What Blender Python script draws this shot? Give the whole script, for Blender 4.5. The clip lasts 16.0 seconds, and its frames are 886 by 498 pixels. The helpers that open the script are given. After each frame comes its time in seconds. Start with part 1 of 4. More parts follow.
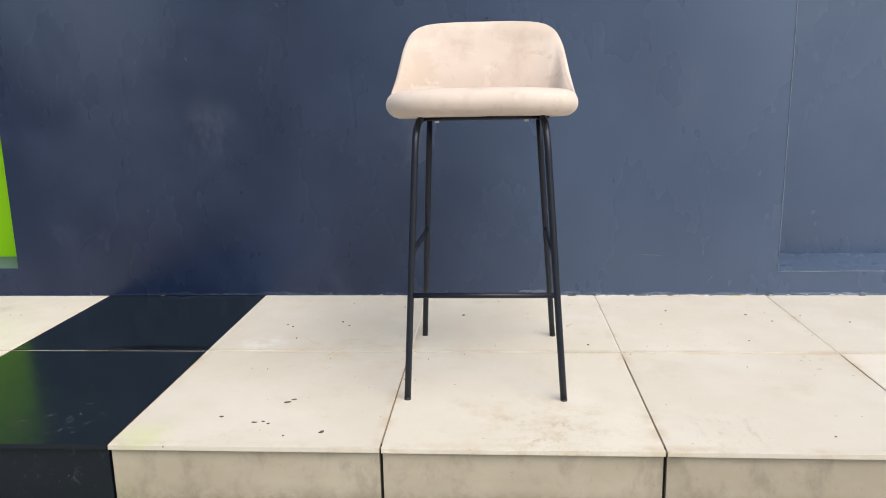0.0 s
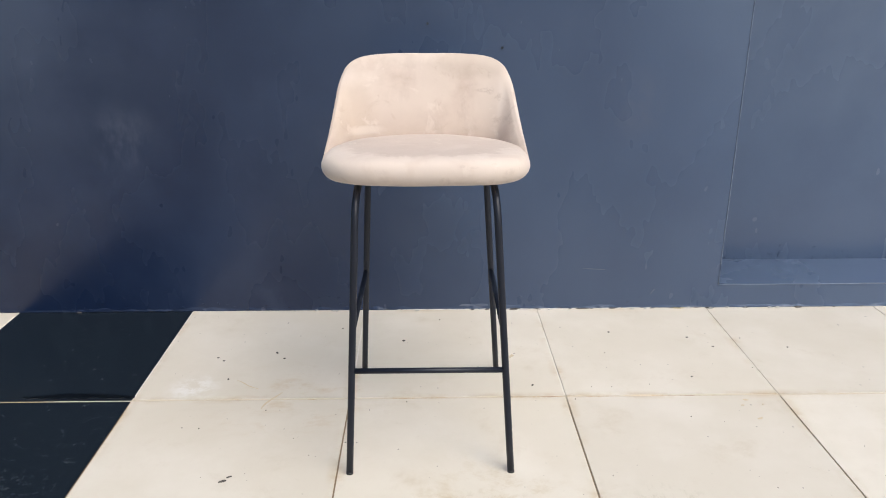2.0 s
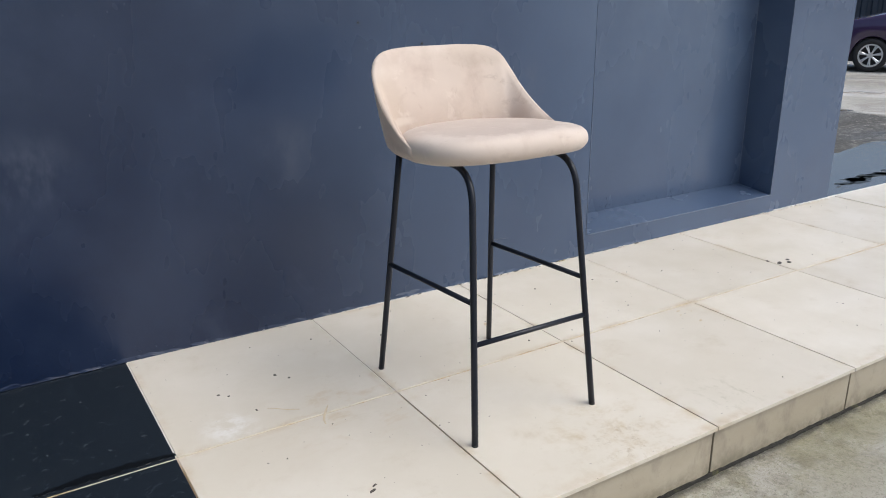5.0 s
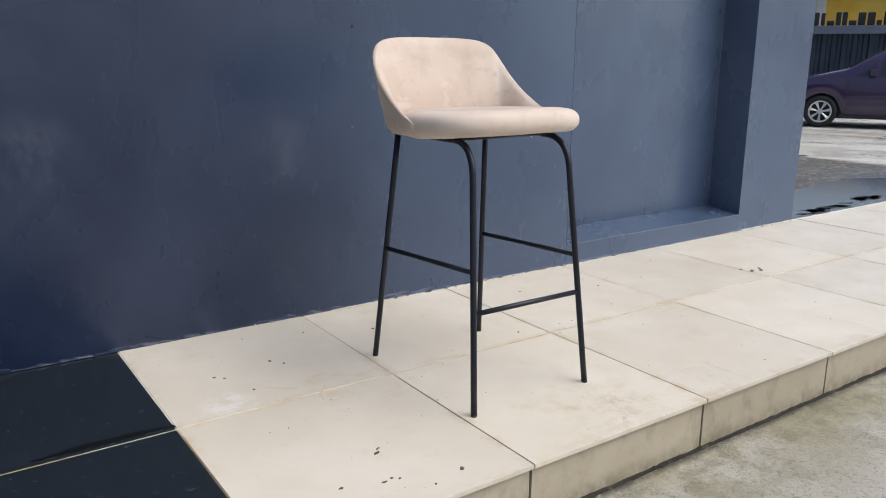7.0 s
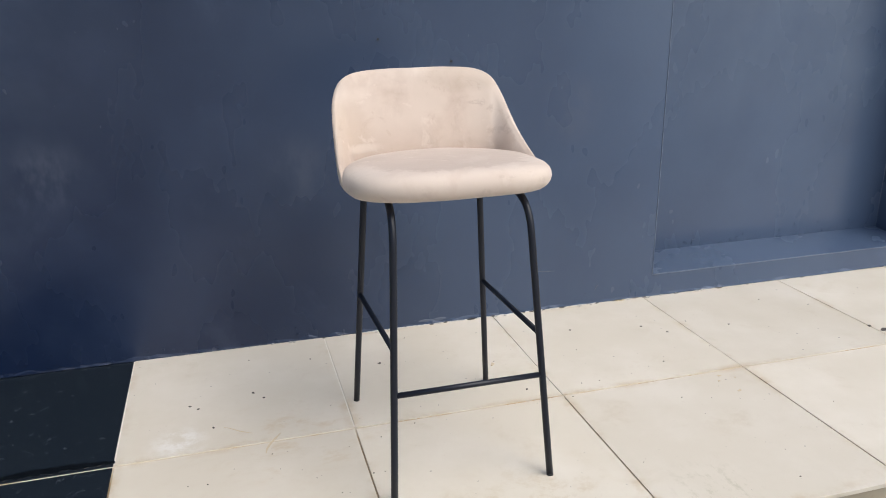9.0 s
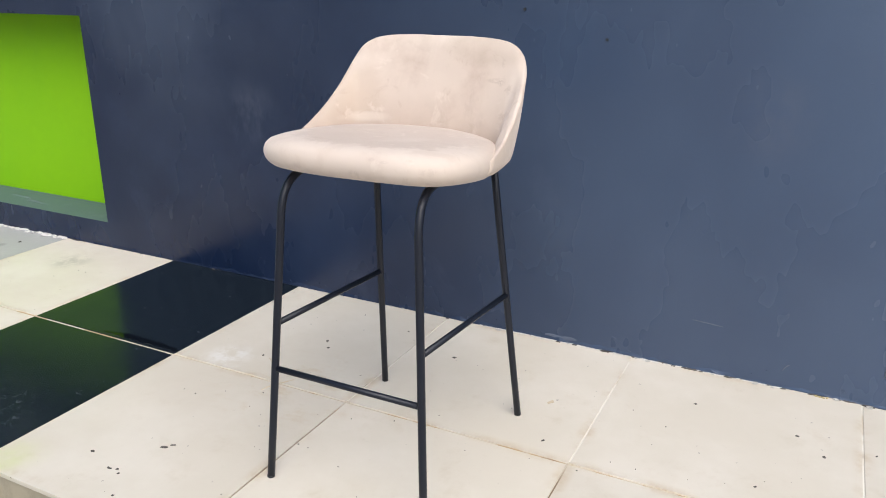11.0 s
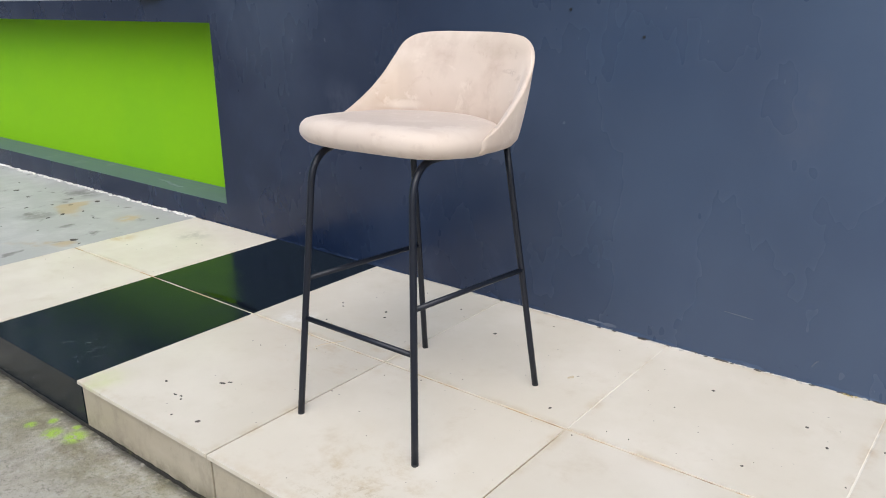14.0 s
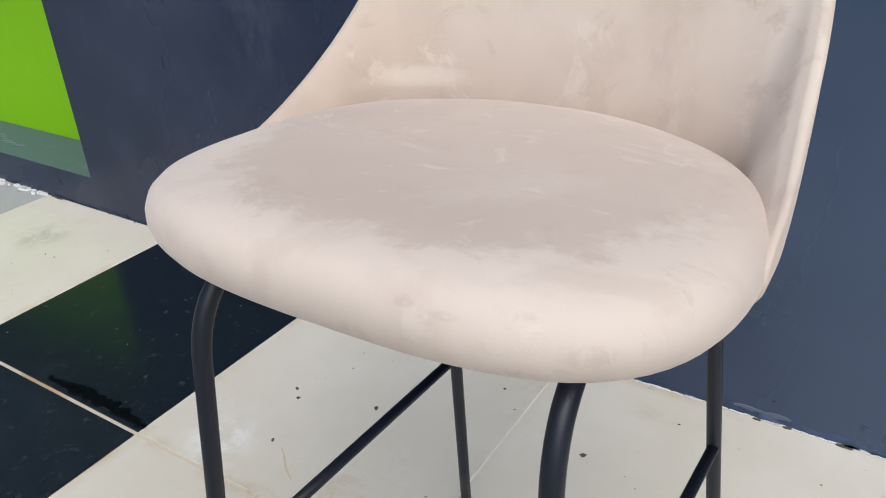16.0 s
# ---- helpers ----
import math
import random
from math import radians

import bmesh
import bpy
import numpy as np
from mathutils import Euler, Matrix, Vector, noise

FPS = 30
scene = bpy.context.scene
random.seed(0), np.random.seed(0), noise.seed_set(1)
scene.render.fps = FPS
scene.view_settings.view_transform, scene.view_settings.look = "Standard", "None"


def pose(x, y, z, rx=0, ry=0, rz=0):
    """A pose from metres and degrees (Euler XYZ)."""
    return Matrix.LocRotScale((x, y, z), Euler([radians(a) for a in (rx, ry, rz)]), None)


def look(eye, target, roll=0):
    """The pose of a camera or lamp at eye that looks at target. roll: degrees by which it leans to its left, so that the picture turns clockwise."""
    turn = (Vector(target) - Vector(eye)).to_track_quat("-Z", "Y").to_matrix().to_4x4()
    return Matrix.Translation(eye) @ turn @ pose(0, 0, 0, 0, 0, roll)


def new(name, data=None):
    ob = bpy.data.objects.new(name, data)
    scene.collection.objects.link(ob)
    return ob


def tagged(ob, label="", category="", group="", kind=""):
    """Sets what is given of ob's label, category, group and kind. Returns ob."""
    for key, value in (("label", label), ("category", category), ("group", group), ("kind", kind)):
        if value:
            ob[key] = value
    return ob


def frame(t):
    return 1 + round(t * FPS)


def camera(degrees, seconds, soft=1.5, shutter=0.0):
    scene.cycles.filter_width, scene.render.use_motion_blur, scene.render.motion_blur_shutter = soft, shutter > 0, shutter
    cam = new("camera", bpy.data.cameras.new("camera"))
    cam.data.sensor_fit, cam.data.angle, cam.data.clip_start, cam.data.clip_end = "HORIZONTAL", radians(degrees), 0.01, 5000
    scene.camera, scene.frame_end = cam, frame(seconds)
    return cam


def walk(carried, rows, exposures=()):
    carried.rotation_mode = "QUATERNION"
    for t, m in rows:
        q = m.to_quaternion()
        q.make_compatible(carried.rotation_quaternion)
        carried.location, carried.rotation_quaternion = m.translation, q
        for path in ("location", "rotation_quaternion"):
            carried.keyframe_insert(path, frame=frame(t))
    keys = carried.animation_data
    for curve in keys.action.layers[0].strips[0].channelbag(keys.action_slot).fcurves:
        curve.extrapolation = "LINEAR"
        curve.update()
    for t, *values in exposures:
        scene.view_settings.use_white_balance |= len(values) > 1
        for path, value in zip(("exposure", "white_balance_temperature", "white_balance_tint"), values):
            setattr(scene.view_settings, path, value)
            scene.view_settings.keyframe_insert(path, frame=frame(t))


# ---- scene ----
cam = camera(59.5, 16.0, soft=1.0)
PATH = [
    (0, (0.247, -1.517, 0.759), (0.112, 0.434, 0.338), -1.1),
    (0.2, (0.244, -1.511, 0.786), (0.109, 0.435, 0.345), -1.0),
    (0.5, (0.244, -1.507, 0.896), (0.11, 0.43, 0.413), -0.7),
    (1, (0.25, -1.495, 1.033), (0.132, 0.426, 0.486), -0.5),
    (1.5, (0.253, -1.431, 1.068), (0.192, 0.472, 0.457), -0.2),
    (2, (0.213, -1.296, 1.107), (0.257, 0.589, 0.441), 0.1),
    (2.5, (0.04, -1.133, 1.091), (0.236, 0.73, 0.391), 0.1),
    (3, (-0.119, -0.945, 1.069), (0.273, 0.883, 0.357), 0.2),
    (3.5, (-0.302, -0.741, 1.091), (0.306, 1.023, 0.371), 0.2),
    (4, (-0.534, -0.779, 1.091), (0.246, 0.927, 0.396), -0.1),
    (4.5, (-0.755, -0.943, 1.061), (0.154, 0.707, 0.389), -0.3),
    (4.8, (-0.853, -1.058, 1.055), (0.114, 0.569, 0.407), -0.5),
    (5, (-0.902, -1.107, 1.058), (0.099, 0.505, 0.427), -0.5),
    (5.2, (-0.95, -1.133, 1.055), (0.083, 0.467, 0.444), -0.5),
    (7.3, (-1.044, -1.164, 0.858), (0.062, 0.433, 0.38), 0.3),
    (7.4, (-1.041, -1.166, 0.885), (0.049, 0.439, 0.4), 0.3),
    (7.5, (-1.019, -1.152, 0.899), (0.054, 0.462, 0.404), 0.4),
    (8, (-0.869, -1.132, 1.041), (0.078, 0.544, 0.497), 0.2),
    (8.5, (-0.613, -1.19, 1.097), (0.15, 0.563, 0.509), -0.4),
    (9, (-0.265, -1.21, 1.095), (0.255, 0.618, 0.47), -0.7),
    (9.2, (-0.11, -1.221, 1.083), (0.295, 0.632, 0.449), -0.7),
    (11.3, (1.09, -0.86, 1.025), (0.177, 0.799, 0.38), 0.4),
    (11.4, (1.111, -0.88, 1.02), (0.185, 0.773, 0.379), 0.3),
    (11.5, (1.152, -0.891, 1.01), (0.195, 0.749, 0.381), -0.0),
    (12, (1.338, -0.955, 1.016), (0.293, 0.646, 0.43), -0.4),
    (12.5, (1.506, -0.962, 0.941), (0.375, 0.597, 0.401), -0.2),
    (12.6, (1.535, -0.969, 0.928), (0.391, 0.583, 0.395), -0.0),
    (13, (1.594, -0.976, 0.897), (0.405, 0.544, 0.371), -0.1),
    (13.5, (1.586, -0.974, 0.911), (0.379, 0.52, 0.354), -0.1),
    (14, (1.407, -0.88, 0.999), (0.216, 0.604, 0.384), -0.5),
    (14.5, (1.161, -0.734, 1.069), (0.006, 0.753, 0.394), -1.1),
    (14.6, (1.113, -0.688, 1.062), (-0.032, 0.801, 0.376), -1.4),
    (15, (0.915, -0.434, 1.04), (-0.178, 1.069, 0.3), -1.7),
    (15.4, (0.722, -0.232, 1.004), (-0.322, 1.274, 0.202), -2.0),
    (15.5, (0.671, -0.184, 0.992), (-0.358, 1.318, 0.164), -2.2),
    (16, (0.515, -0.011, 0.961), (-0.465, 1.454, 0.017), -2.8),
]
EXPOSURES = [(0.0, 0.50, 6080, 7), (2.0, 0.38, 5980, 8), (3.5, 0.24, 5780, 7), (7.3, 0.28, 5980, 8), (9.2, 0.26, 5980, 8), (11.3, 0.40, 5880, 8), (14.5, 0.30, 5830, 7), (15.5, 0.26, 5770, 6), (16.0, 0.10, 5670, 5)]
walk(cam, [(t, look(eye, target, roll)) for t, eye, target, roll in PATH], EXPOSURES)

# ---- light ----
world = bpy.data.worlds.new("sky")
scene.world = world
world.use_nodes = True
wn = world.node_tree
sky = wn.nodes.new("ShaderNodeTexSky")
sky.sky_type, sky.sun_disc = "NISHITA", False
SUN_ELEV, SUN_ROT = 53.0, 140.0
sky.sun_elevation, sky.sun_rotation = radians(SUN_ELEV), radians(SUN_ROT)
sky.air_density, sky.dust_density, sky.ozone_density = 1.0, 6.0, 1.0
wn.links.new(sky.outputs[0], wn.nodes["Background"].inputs[0])
wn.nodes["Background"].inputs[1].default_value = 0.13
sun = new("sun", bpy.data.lights.new("sun", "SUN"))
sun.data.energy, sun.data.angle, sun.data.color = 1.5, radians(70), (1.0, 0.96, 0.90)
SUN_DIR = Vector((math.sin(radians(SUN_ROT)) * math.cos(radians(SUN_ELEV)), math.cos(radians(SUN_ROT)) * math.cos(radians(SUN_ELEV)), math.sin(radians(SUN_ELEV))))
sun.matrix_world = look(SUN_DIR * 20, (0, 0, 0))


# ---- materials ----
class Mat:
    """A small builder of node materials in object-free, real-world coordinates."""

    def __init__(self, name, colour, rough=0.6, metal=0.0, spec=0.5, local=False):
        self.m = bpy.data.materials.new(name)
        self.m.use_nodes = True
        self.t = self.m.node_tree
        self.b = self.t.nodes["Principled BSDF"]
        self.b.inputs["Base Color"].default_value = (*colour, 1)
        self.b.inputs["Roughness"].default_value = rough
        self.b.inputs["Metallic"].default_value = metal
        self.b.inputs["Specular IOR Level"].default_value = spec
        self.col = None
        self.colour = colour
        self.height = None
        if local:
            self.where = self.t.nodes.new("ShaderNodeTexCoord").outputs["Object"]
        else:
            self.where = self.t.nodes.new("ShaderNodeNewGeometry").outputs["Position"]

    def link(self, a, b):
        self.t.links.new(a, b)

    def noise(self, scale, detail=4, rough=0.55, stretch=(1, 1, 1), distort=0.0, shift=(0, 0, 0)):
        mp = self.t.nodes.new("ShaderNodeMapping")
        mp.inputs["Scale"].default_value = stretch
        mp.inputs["Location"].default_value = shift
        self.link(self.where, mp.inputs["Vector"])
        n = self.t.nodes.new("ShaderNodeTexNoise")
        n.inputs["Scale"].default_value, n.inputs["Detail"].default_value = scale, detail
        n.inputs["Roughness"].default_value, n.inputs["Distortion"].default_value = rough, distort
        self.link(mp.outputs[0], n.inputs["Vector"])
        return n.outputs["Fac"]

    def ramp(self, fac, lo, hi, a=0.0, b=1.0):
        r = self.t.nodes.new("ShaderNodeMapRange")
        r.interpolation_type = "SMOOTHSTEP"
        for k, v in zip(("From Min", "From Max", "To Min", "To Max"), (lo, hi, a, b)):
            r.inputs[k].default_value = v
        self.link(fac, r.inputs["Value"])
        return r.outputs["Result"]

    def times(self, a, b):
        n = self.t.nodes.new("ShaderNodeMath")
        n.operation = "MULTIPLY"
        self.link(a, n.inputs[0])
        if isinstance(b, (int, float)):
            n.inputs[1].default_value = b
        else:
            self.link(b, n.inputs[1])
        return n.outputs[0]

    def near(self, p, r0, r1):
        """1 close to the point p, falling to 0 between r0 and r1 metres."""
        d = self.t.nodes.new("ShaderNodeVectorMath")
        d.operation = "DISTANCE"
        self.link(self.where, d.inputs[0])
        d.inputs[1].default_value = p
        return self.ramp(d.outputs["Value"], r0, r1, 1.0, 0.0)

    def oval(self, p, size, r0, r1):
        """1 inside an oval round p, falling to 0 between r0 and r1 of its size."""
        mp = self.t.nodes.new("ShaderNodeMapping")
        mp.vector_type = "POINT"
        mp.inputs["Scale"].default_value = [1 / q for q in size]
        self.link(self.where, mp.inputs["Vector"])
        d = self.t.nodes.new("ShaderNodeVectorMath")
        d.operation = "DISTANCE"
        self.link(mp.outputs[0], d.inputs[0])
        d.inputs[1].default_value = [a / q for a, q in zip(p, size)]
        return d.outputs["Value"]

    def joint(self, k, half):
        """Metres to the nearest joint across axis k, for joints every 2 * half metres."""
        n = self.t.nodes.new("ShaderNodeMath")
        n.operation = "PINGPONG"
        self.link(self.axis(k), n.inputs[0])
        n.inputs[1].default_value = half
        return n.outputs[0]

    def axis(self, k):
        s = self.t.nodes.new("ShaderNodeSeparateXYZ")
        self.link(self.where, s.inputs[0])
        return s.outputs[k]

    def paint(self, fac, colour, strength=1.0):
        """Mix colour over what is there by fac."""
        mix = self.t.nodes.new("ShaderNodeMix")
        mix.data_type = "RGBA"
        if strength != 1.0:
            fac = self.times(fac, strength)
        self.link(fac, mix.inputs[0])
        if self.col is None:
            mix.inputs[6].default_value = (*self.colour, 1)
        else:
            self.link(self.col, mix.inputs[6])
        mix.inputs[7].default_value = (*colour, 1)
        self.col = mix.outputs[2]
        self.link(self.col, self.b.inputs["Base Color"])
        return self

    def rough(self, fac, lo, hi, a, b):
        self.link(self.ramp(fac, lo, hi, a, b), self.b.inputs["Roughness"])
        return self

    def bump(self, fac, metres, strength=1.0):
        n = self.t.nodes.new("ShaderNodeBump")
        n.inputs["Distance"].default_value, n.inputs["Strength"].default_value = metres, strength
        self.link(fac, n.inputs["Height"])
        if self.height is not None:
            self.link(self.height, n.inputs["Normal"])
        self.height = n.outputs[0]
        self.link(self.height, self.b.inputs["Normal"])
        return self

    def vary(self, lo, hi):
        """Each piece a little lighter or darker."""
        info = self.t.nodes.new("ShaderNodeObjectInfo")
        hs = self.t.nodes.new("ShaderNodeHueSaturation")
        self.link(self.ramp(info.outputs["Random"], 0, 1, lo, hi), hs.inputs["Value"])
        if self.col is None:
            hs.inputs["Color"].default_value = (*self.colour, 1)
        else:
            self.link(self.col, hs.inputs["Color"])
        self.col = hs.outputs[0]
        self.link(self.col, self.b.inputs["Base Color"])
        return self


WALL_Y = 1.203

# light put into colour: deepest mid-wall, paler towards yard corner and upper far end
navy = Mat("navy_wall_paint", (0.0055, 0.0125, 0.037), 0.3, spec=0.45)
light_slope = navy.t.nodes.new("ShaderNodeMath")
light_slope.operation = "MULTIPLY_ADD"
navy.link(navy.noise(0.9, 4, 0.55, (1, 1, 0.8)), light_slope.inputs[0])
light_slope.inputs[1].default_value = 2.0
navy.link(navy.axis(0), light_slope.inputs[2])
navy.paint(navy.ramp(light_slope.outputs[0], 0.2, 2.9), (0.066, 0.096, 0.158))
# pale sky sheen painted high on both ends
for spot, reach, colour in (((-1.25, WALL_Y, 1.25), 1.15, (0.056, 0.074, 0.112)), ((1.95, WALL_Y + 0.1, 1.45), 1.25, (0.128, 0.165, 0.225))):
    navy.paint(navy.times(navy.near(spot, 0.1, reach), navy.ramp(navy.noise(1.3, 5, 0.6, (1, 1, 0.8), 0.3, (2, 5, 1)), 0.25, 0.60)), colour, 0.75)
navy.paint(navy.ramp(navy.noise(2.2, 5, 0.6), 0.42, 0.72), (0.040, 0.057, 0.104), 0.3)
navy.paint(navy.ramp(navy.noise(5.0, 6, 0.65, (1, 1, 0.6), 0.4, (3, 0, 7)), 0.58, 0.72), (0.070, 0.088, 0.140), 0.14)
for spot, size in (((-0.05, WALL_Y, 0.57), 0.16), ((0.88, WALL_Y, 0.72), 0.15), ((-0.76, WALL_Y, 0.60), 0.15)):
    navy.paint(navy.times(navy.near(spot, 0.02, size), navy.ramp(navy.noise(9, 4, 0.6, (1, 1, 0.5)), 0.38, 0.62)), (0.09, 0.105, 0.145), 0.35)
navy.paint(navy.ramp(navy.noise(60, 2), 0.74, 0.80), (0.11, 0.13, 0.17), 0.15)
navy.rough(navy.noise(3.0, 4, 0.6, (1, 1, 0.5)), 0.35, 0.7, 0.22, 0.34)
navy.bump(navy.noise(3.0, 2, 0.5), 0.006, 0.3)
navy.bump(navy.noise(42, 6, 0.62), 0.0014, 0.35)
navy.bump(navy.ramp(navy.noise(85, 2, 0.5), 0.70, 0.84), 0.0010, 0.4)
navy.bump(navy.noise(14, 6, 0.6, (1, 1, 0.6)), 0.0012, 0.15)

lime = Mat("lime_wall_paint", (0.215, 0.47, 0.002), 0.6, spec=0.15)
lime.paint(lime.ramp(lime.noise(1.6, 4), 0.4, 0.7), (0.195, 0.45, 0.004), 0.7)
lime.bump(lime.noise(30, 4), 0.0015, 0.5)

ledge_paint = Mat("grey_green_ledge_paint", (0.085, 0.122, 0.128), 0.5)
ledge_paint.paint(ledge_paint.ramp(ledge_paint.noise(7, 5), 0.55, 0.75), (0.15, 0.19, 0.19), 0.6)

cream = Mat("cream_floor_tile", (0.59, 0.539, 0.446), 0.36)
cream.paint(cream.ramp(cream.noise(2.6, 6, 0.6), 0.40, 0.70), (0.65, 0.60, 0.515), 0.9)
cream.paint(cream.ramp(cream.noise(5.5, 8, 0.68, (1, 1, 1), 0.2, (5, 1, 2)), 0.54, 0.78), (0.47, 0.40, 0.29), 0.55)
cream.paint(cream.ramp(cream.noise(40, 6, 0.75, (1, 1, 1), 0.0, (1, 8, 2)), 0.60, 0.78), (0.42, 0.36, 0.27), 0.4)
cream.paint(cream.ramp(cream.noise(14, 7, 0.8, (1, 3.5, 1), 0.2, (6, 3, 1)), 0.66, 0.74), (0.36, 0.31, 0.24), 0.3)
cream.paint(cream.ramp(cream.noise(75, 1, 0.5, (1, 1, 1), 0.0, (2, 3, 0)), 0.775, 0.80), (0.10, 0.085, 0.07), 0.8)
# rusty brown dirt drawn out of the joints
for k, scale in ((0, 5.0), (1, 4.0)):
    halo = cream.ramp(cream.joint(k, 0.3), 0.002, 0.030, 1.0, 0.0)
    cream.paint(cream.times(halo, cream.ramp(cream.noise(scale, 7, 0.7, (1, 1, 1), 0.0, (3 + k, 2, 4)), 0.46, 0.66)), (0.44, 0.33, 0.19), 0.6)
cream.paint(cream.times(cream.near((0.36, 0.10, 0), 0.02, 0.32), cream.ramp(cream.noise(9, 9, 0.75, (1, 1, 1), 0.15), 0.46, 0.70)), (0.42, 0.32, 0.17), 0.75)
cream.paint(cream.times(cream.near((0.36, 0.07, 0), 0.02, 0.16), cream.ramp(cream.noise(38, 6, 0.75), 0.52, 0.66)), (0.30, 0.22, 0.11), 0.5)
cream.paint(cream.times(cream.near((0.76, 0.10, 0), 0.0, 0.14), cream.ramp(cream.noise(22, 8, 0.75, (2, 1, 1)), 0.50, 0.64)), (0.30, 0.28, 0.17), 0.5)
cream.paint(cream.times(cream.near((-0.15, 0.60, 0), 0.02, 0.30), cream.ramp(cream.noise(8, 8, 0.72, (1, 1.8, 1), 0.2), 0.50, 0.68)), (0.47, 0.34, 0.18), 0.5)
cream.paint(cream.times(cream.near((-0.45, 0.665, 0), 0.01, 0.10), cream.ramp(cream.noise(16, 7, 0.7), 0.40, 0.62)), (0.80, 0.79, 0.77), 0.65)
cream.paint(cream.times(cream.near((-0.55, 0.03, 0), 0.0, 0.12), cream.ramp(cream.noise(9, 5), 0.35, 0.65)), (0.52, 0.58, 0.20), 0.5)
for spot, size, colour in (((-1.77, 0.79, 0), 0.09, (0.48, 0.34, 0.13)), ((-1.54, 1.01, 0), 0.10, (0.34, 0.31, 0.26))):
    cream.paint(cream.times(cream.near(spot, 0.02, size), cream.ramp(cream.noise(14, 6, 0.7), 0.38, 0.58)), colour, 0.6)
cream.rough(cream.noise(7, 6), 0.35, 0.7, 0.30, 0.50)
cream.bump(cream.noise(3, 2), 0.002, 0.4)
cream.vary(0.95, 1.04)

# darker copy of the cream tile: weaker front light painted in, plus stains
riser_tile = Mat("shaded_cream_riser", (0.36, 0.313, 0.232), 0.45)
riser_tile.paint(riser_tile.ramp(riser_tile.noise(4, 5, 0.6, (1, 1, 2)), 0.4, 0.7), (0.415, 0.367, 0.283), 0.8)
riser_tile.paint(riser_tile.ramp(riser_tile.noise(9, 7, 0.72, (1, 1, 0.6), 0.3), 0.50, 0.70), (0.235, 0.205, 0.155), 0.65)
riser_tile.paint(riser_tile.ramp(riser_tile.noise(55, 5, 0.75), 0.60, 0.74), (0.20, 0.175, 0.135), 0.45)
riser_tile.paint(riser_tile.times(riser_tile.ramp(riser_tile.axis(2), -0.15, -0.085, 1, 0), riser_tile.ramp(riser_tile.noise(13, 7, 0.75), 0.36, 0.62)), (0.13, 0.12, 0.075), 0.75)
riser_tile.vary(0.94, 1.05)

black = Mat("black_floor_tile", (0.0085, 0.0125, 0.0175), 0.2, spec=0.26)
black.paint(black.ramp(black.noise(5, 6, 0.7, (1, 1, 1), 0.5), 0.56, 0.78), (0.018, 0.022, 0.027), 0.8)
black.paint(black.ramp(black.noise(30, 8, 0.8), 0.56, 0.72), (0.075, 0.085, 0.095), 0.6)
black.paint(black.times(black.times(black.near((-0.78, 0.14, 0), 0.0, 0.22), black.ramp(black.axis(2), -0.012, -0.008)), black.ramp(black.noise(34, 8, 0.8), 0.54, 0.66)), (0.13, 0.14, 0.15), 0.5)
black.paint(black.ramp(black.noise(75, 1, 0.5, (1, 1, 1), 0.0, (2, 9, 0)), 0.79, 0.81), (0.3, 0.3, 0.28), 0.7)
black.rough(black.noise(6, 6, 0.65), 0.35, 0.72, 0.15, 0.27)
black.bump(black.noise(3, 2), 0.0012, 0.25)

grout = Mat("grout", (0.54, 0.47, 0.36), 0.85)
grout.paint(grout.ramp(grout.noise(7, 5, 0.65), 0.50, 0.60), (0.40, 0.27, 0.12), 0.8)
grout.paint(grout.ramp(grout.noise(5, 4, 0.6, (1, 1, 1), 0, (3, 1, 0)), 0.58, 0.66), (0.22, 0.14, 0.075), 0.85)
grout.paint(grout.times(grout.ramp(grout.axis(1), 0.50, 0.60, 1.0, 0.0), grout.ramp(grout.noise(4, 4), 0.05, 0.22)), (0.17, 0.115, 0.06), 0.85)
grout.paint(grout.times(grout.ramp(grout.axis(1), 0.606, 0.612), grout.ramp(grout.noise(3, 4, 0.6, (1, 1, 1), 0, (8, 2, 5)), 0.36, 0.46)), (0.74, 0.71, 0.64), 0.85)
grout.paint(grout.ramp(grout.axis(1), 0.016, 0.020, 1.0, 0.0), (0.015, 0.013, 0.010))

slab_mat = Mat("stained_pale_concrete", (0.36, 0.36, 0.34), 0.55)
slab_mat.paint(slab_mat.ramp(slab_mat.noise(3, 6, 0.65), 0.42, 0.7), (0.46, 0.46, 0.44), 0.8)
slab_mat.paint(slab_mat.ramp(slab_mat.noise(7, 5, 0.6, (1, 1, 1), 0.5, (4, 2, 0)), 0.60, 0.70), (0.12, 0.11, 0.10), 0.75)
slab_mat.paint(slab_mat.ramp(slab_mat.noise(2.5, 3, 0.5, (1, 1, 1), 0.3, (9, 2, 4)), 0.64, 0.72), (0.40, 0.27, 0.10), 0.6)
for spot, size, colour in (((-2.72, 1.12, 0), 0.16, (0.12, 0.11, 0.10)), ((-2.46, 0.75, 0), 0.13, (0.16, 0.15, 0.135)), ((-2.05, 0.99, 0), 0.09, (0.42, 0.31, 0.15))):
    slab_mat.paint(slab_mat.times(slab_mat.near(spot, 0.02, size), slab_mat.ramp(slab_mat.noise(11, 6, 0.7), 0.38, 0.58)), colour, 0.8)
slab_mat.bump(slab_mat.noise(50, 5), 0.002, 0.6)

earth = Mat("wet_concrete_ground", (0.36, 0.335, 0.28), 0.5)
earth.paint(earth.ramp(earth.noise(0.55, 6, 0.65), 0.42, 0.62), (0.46, 0.44, 0.395), 0.9)
earth.paint(earth.ramp(earth.noise(0.9, 6, 0.7, (0.45, 1, 1), 0.6, (3, 5, 1)), 0.52, 0.60), (0.20, 0.175, 0.145), 0.7)
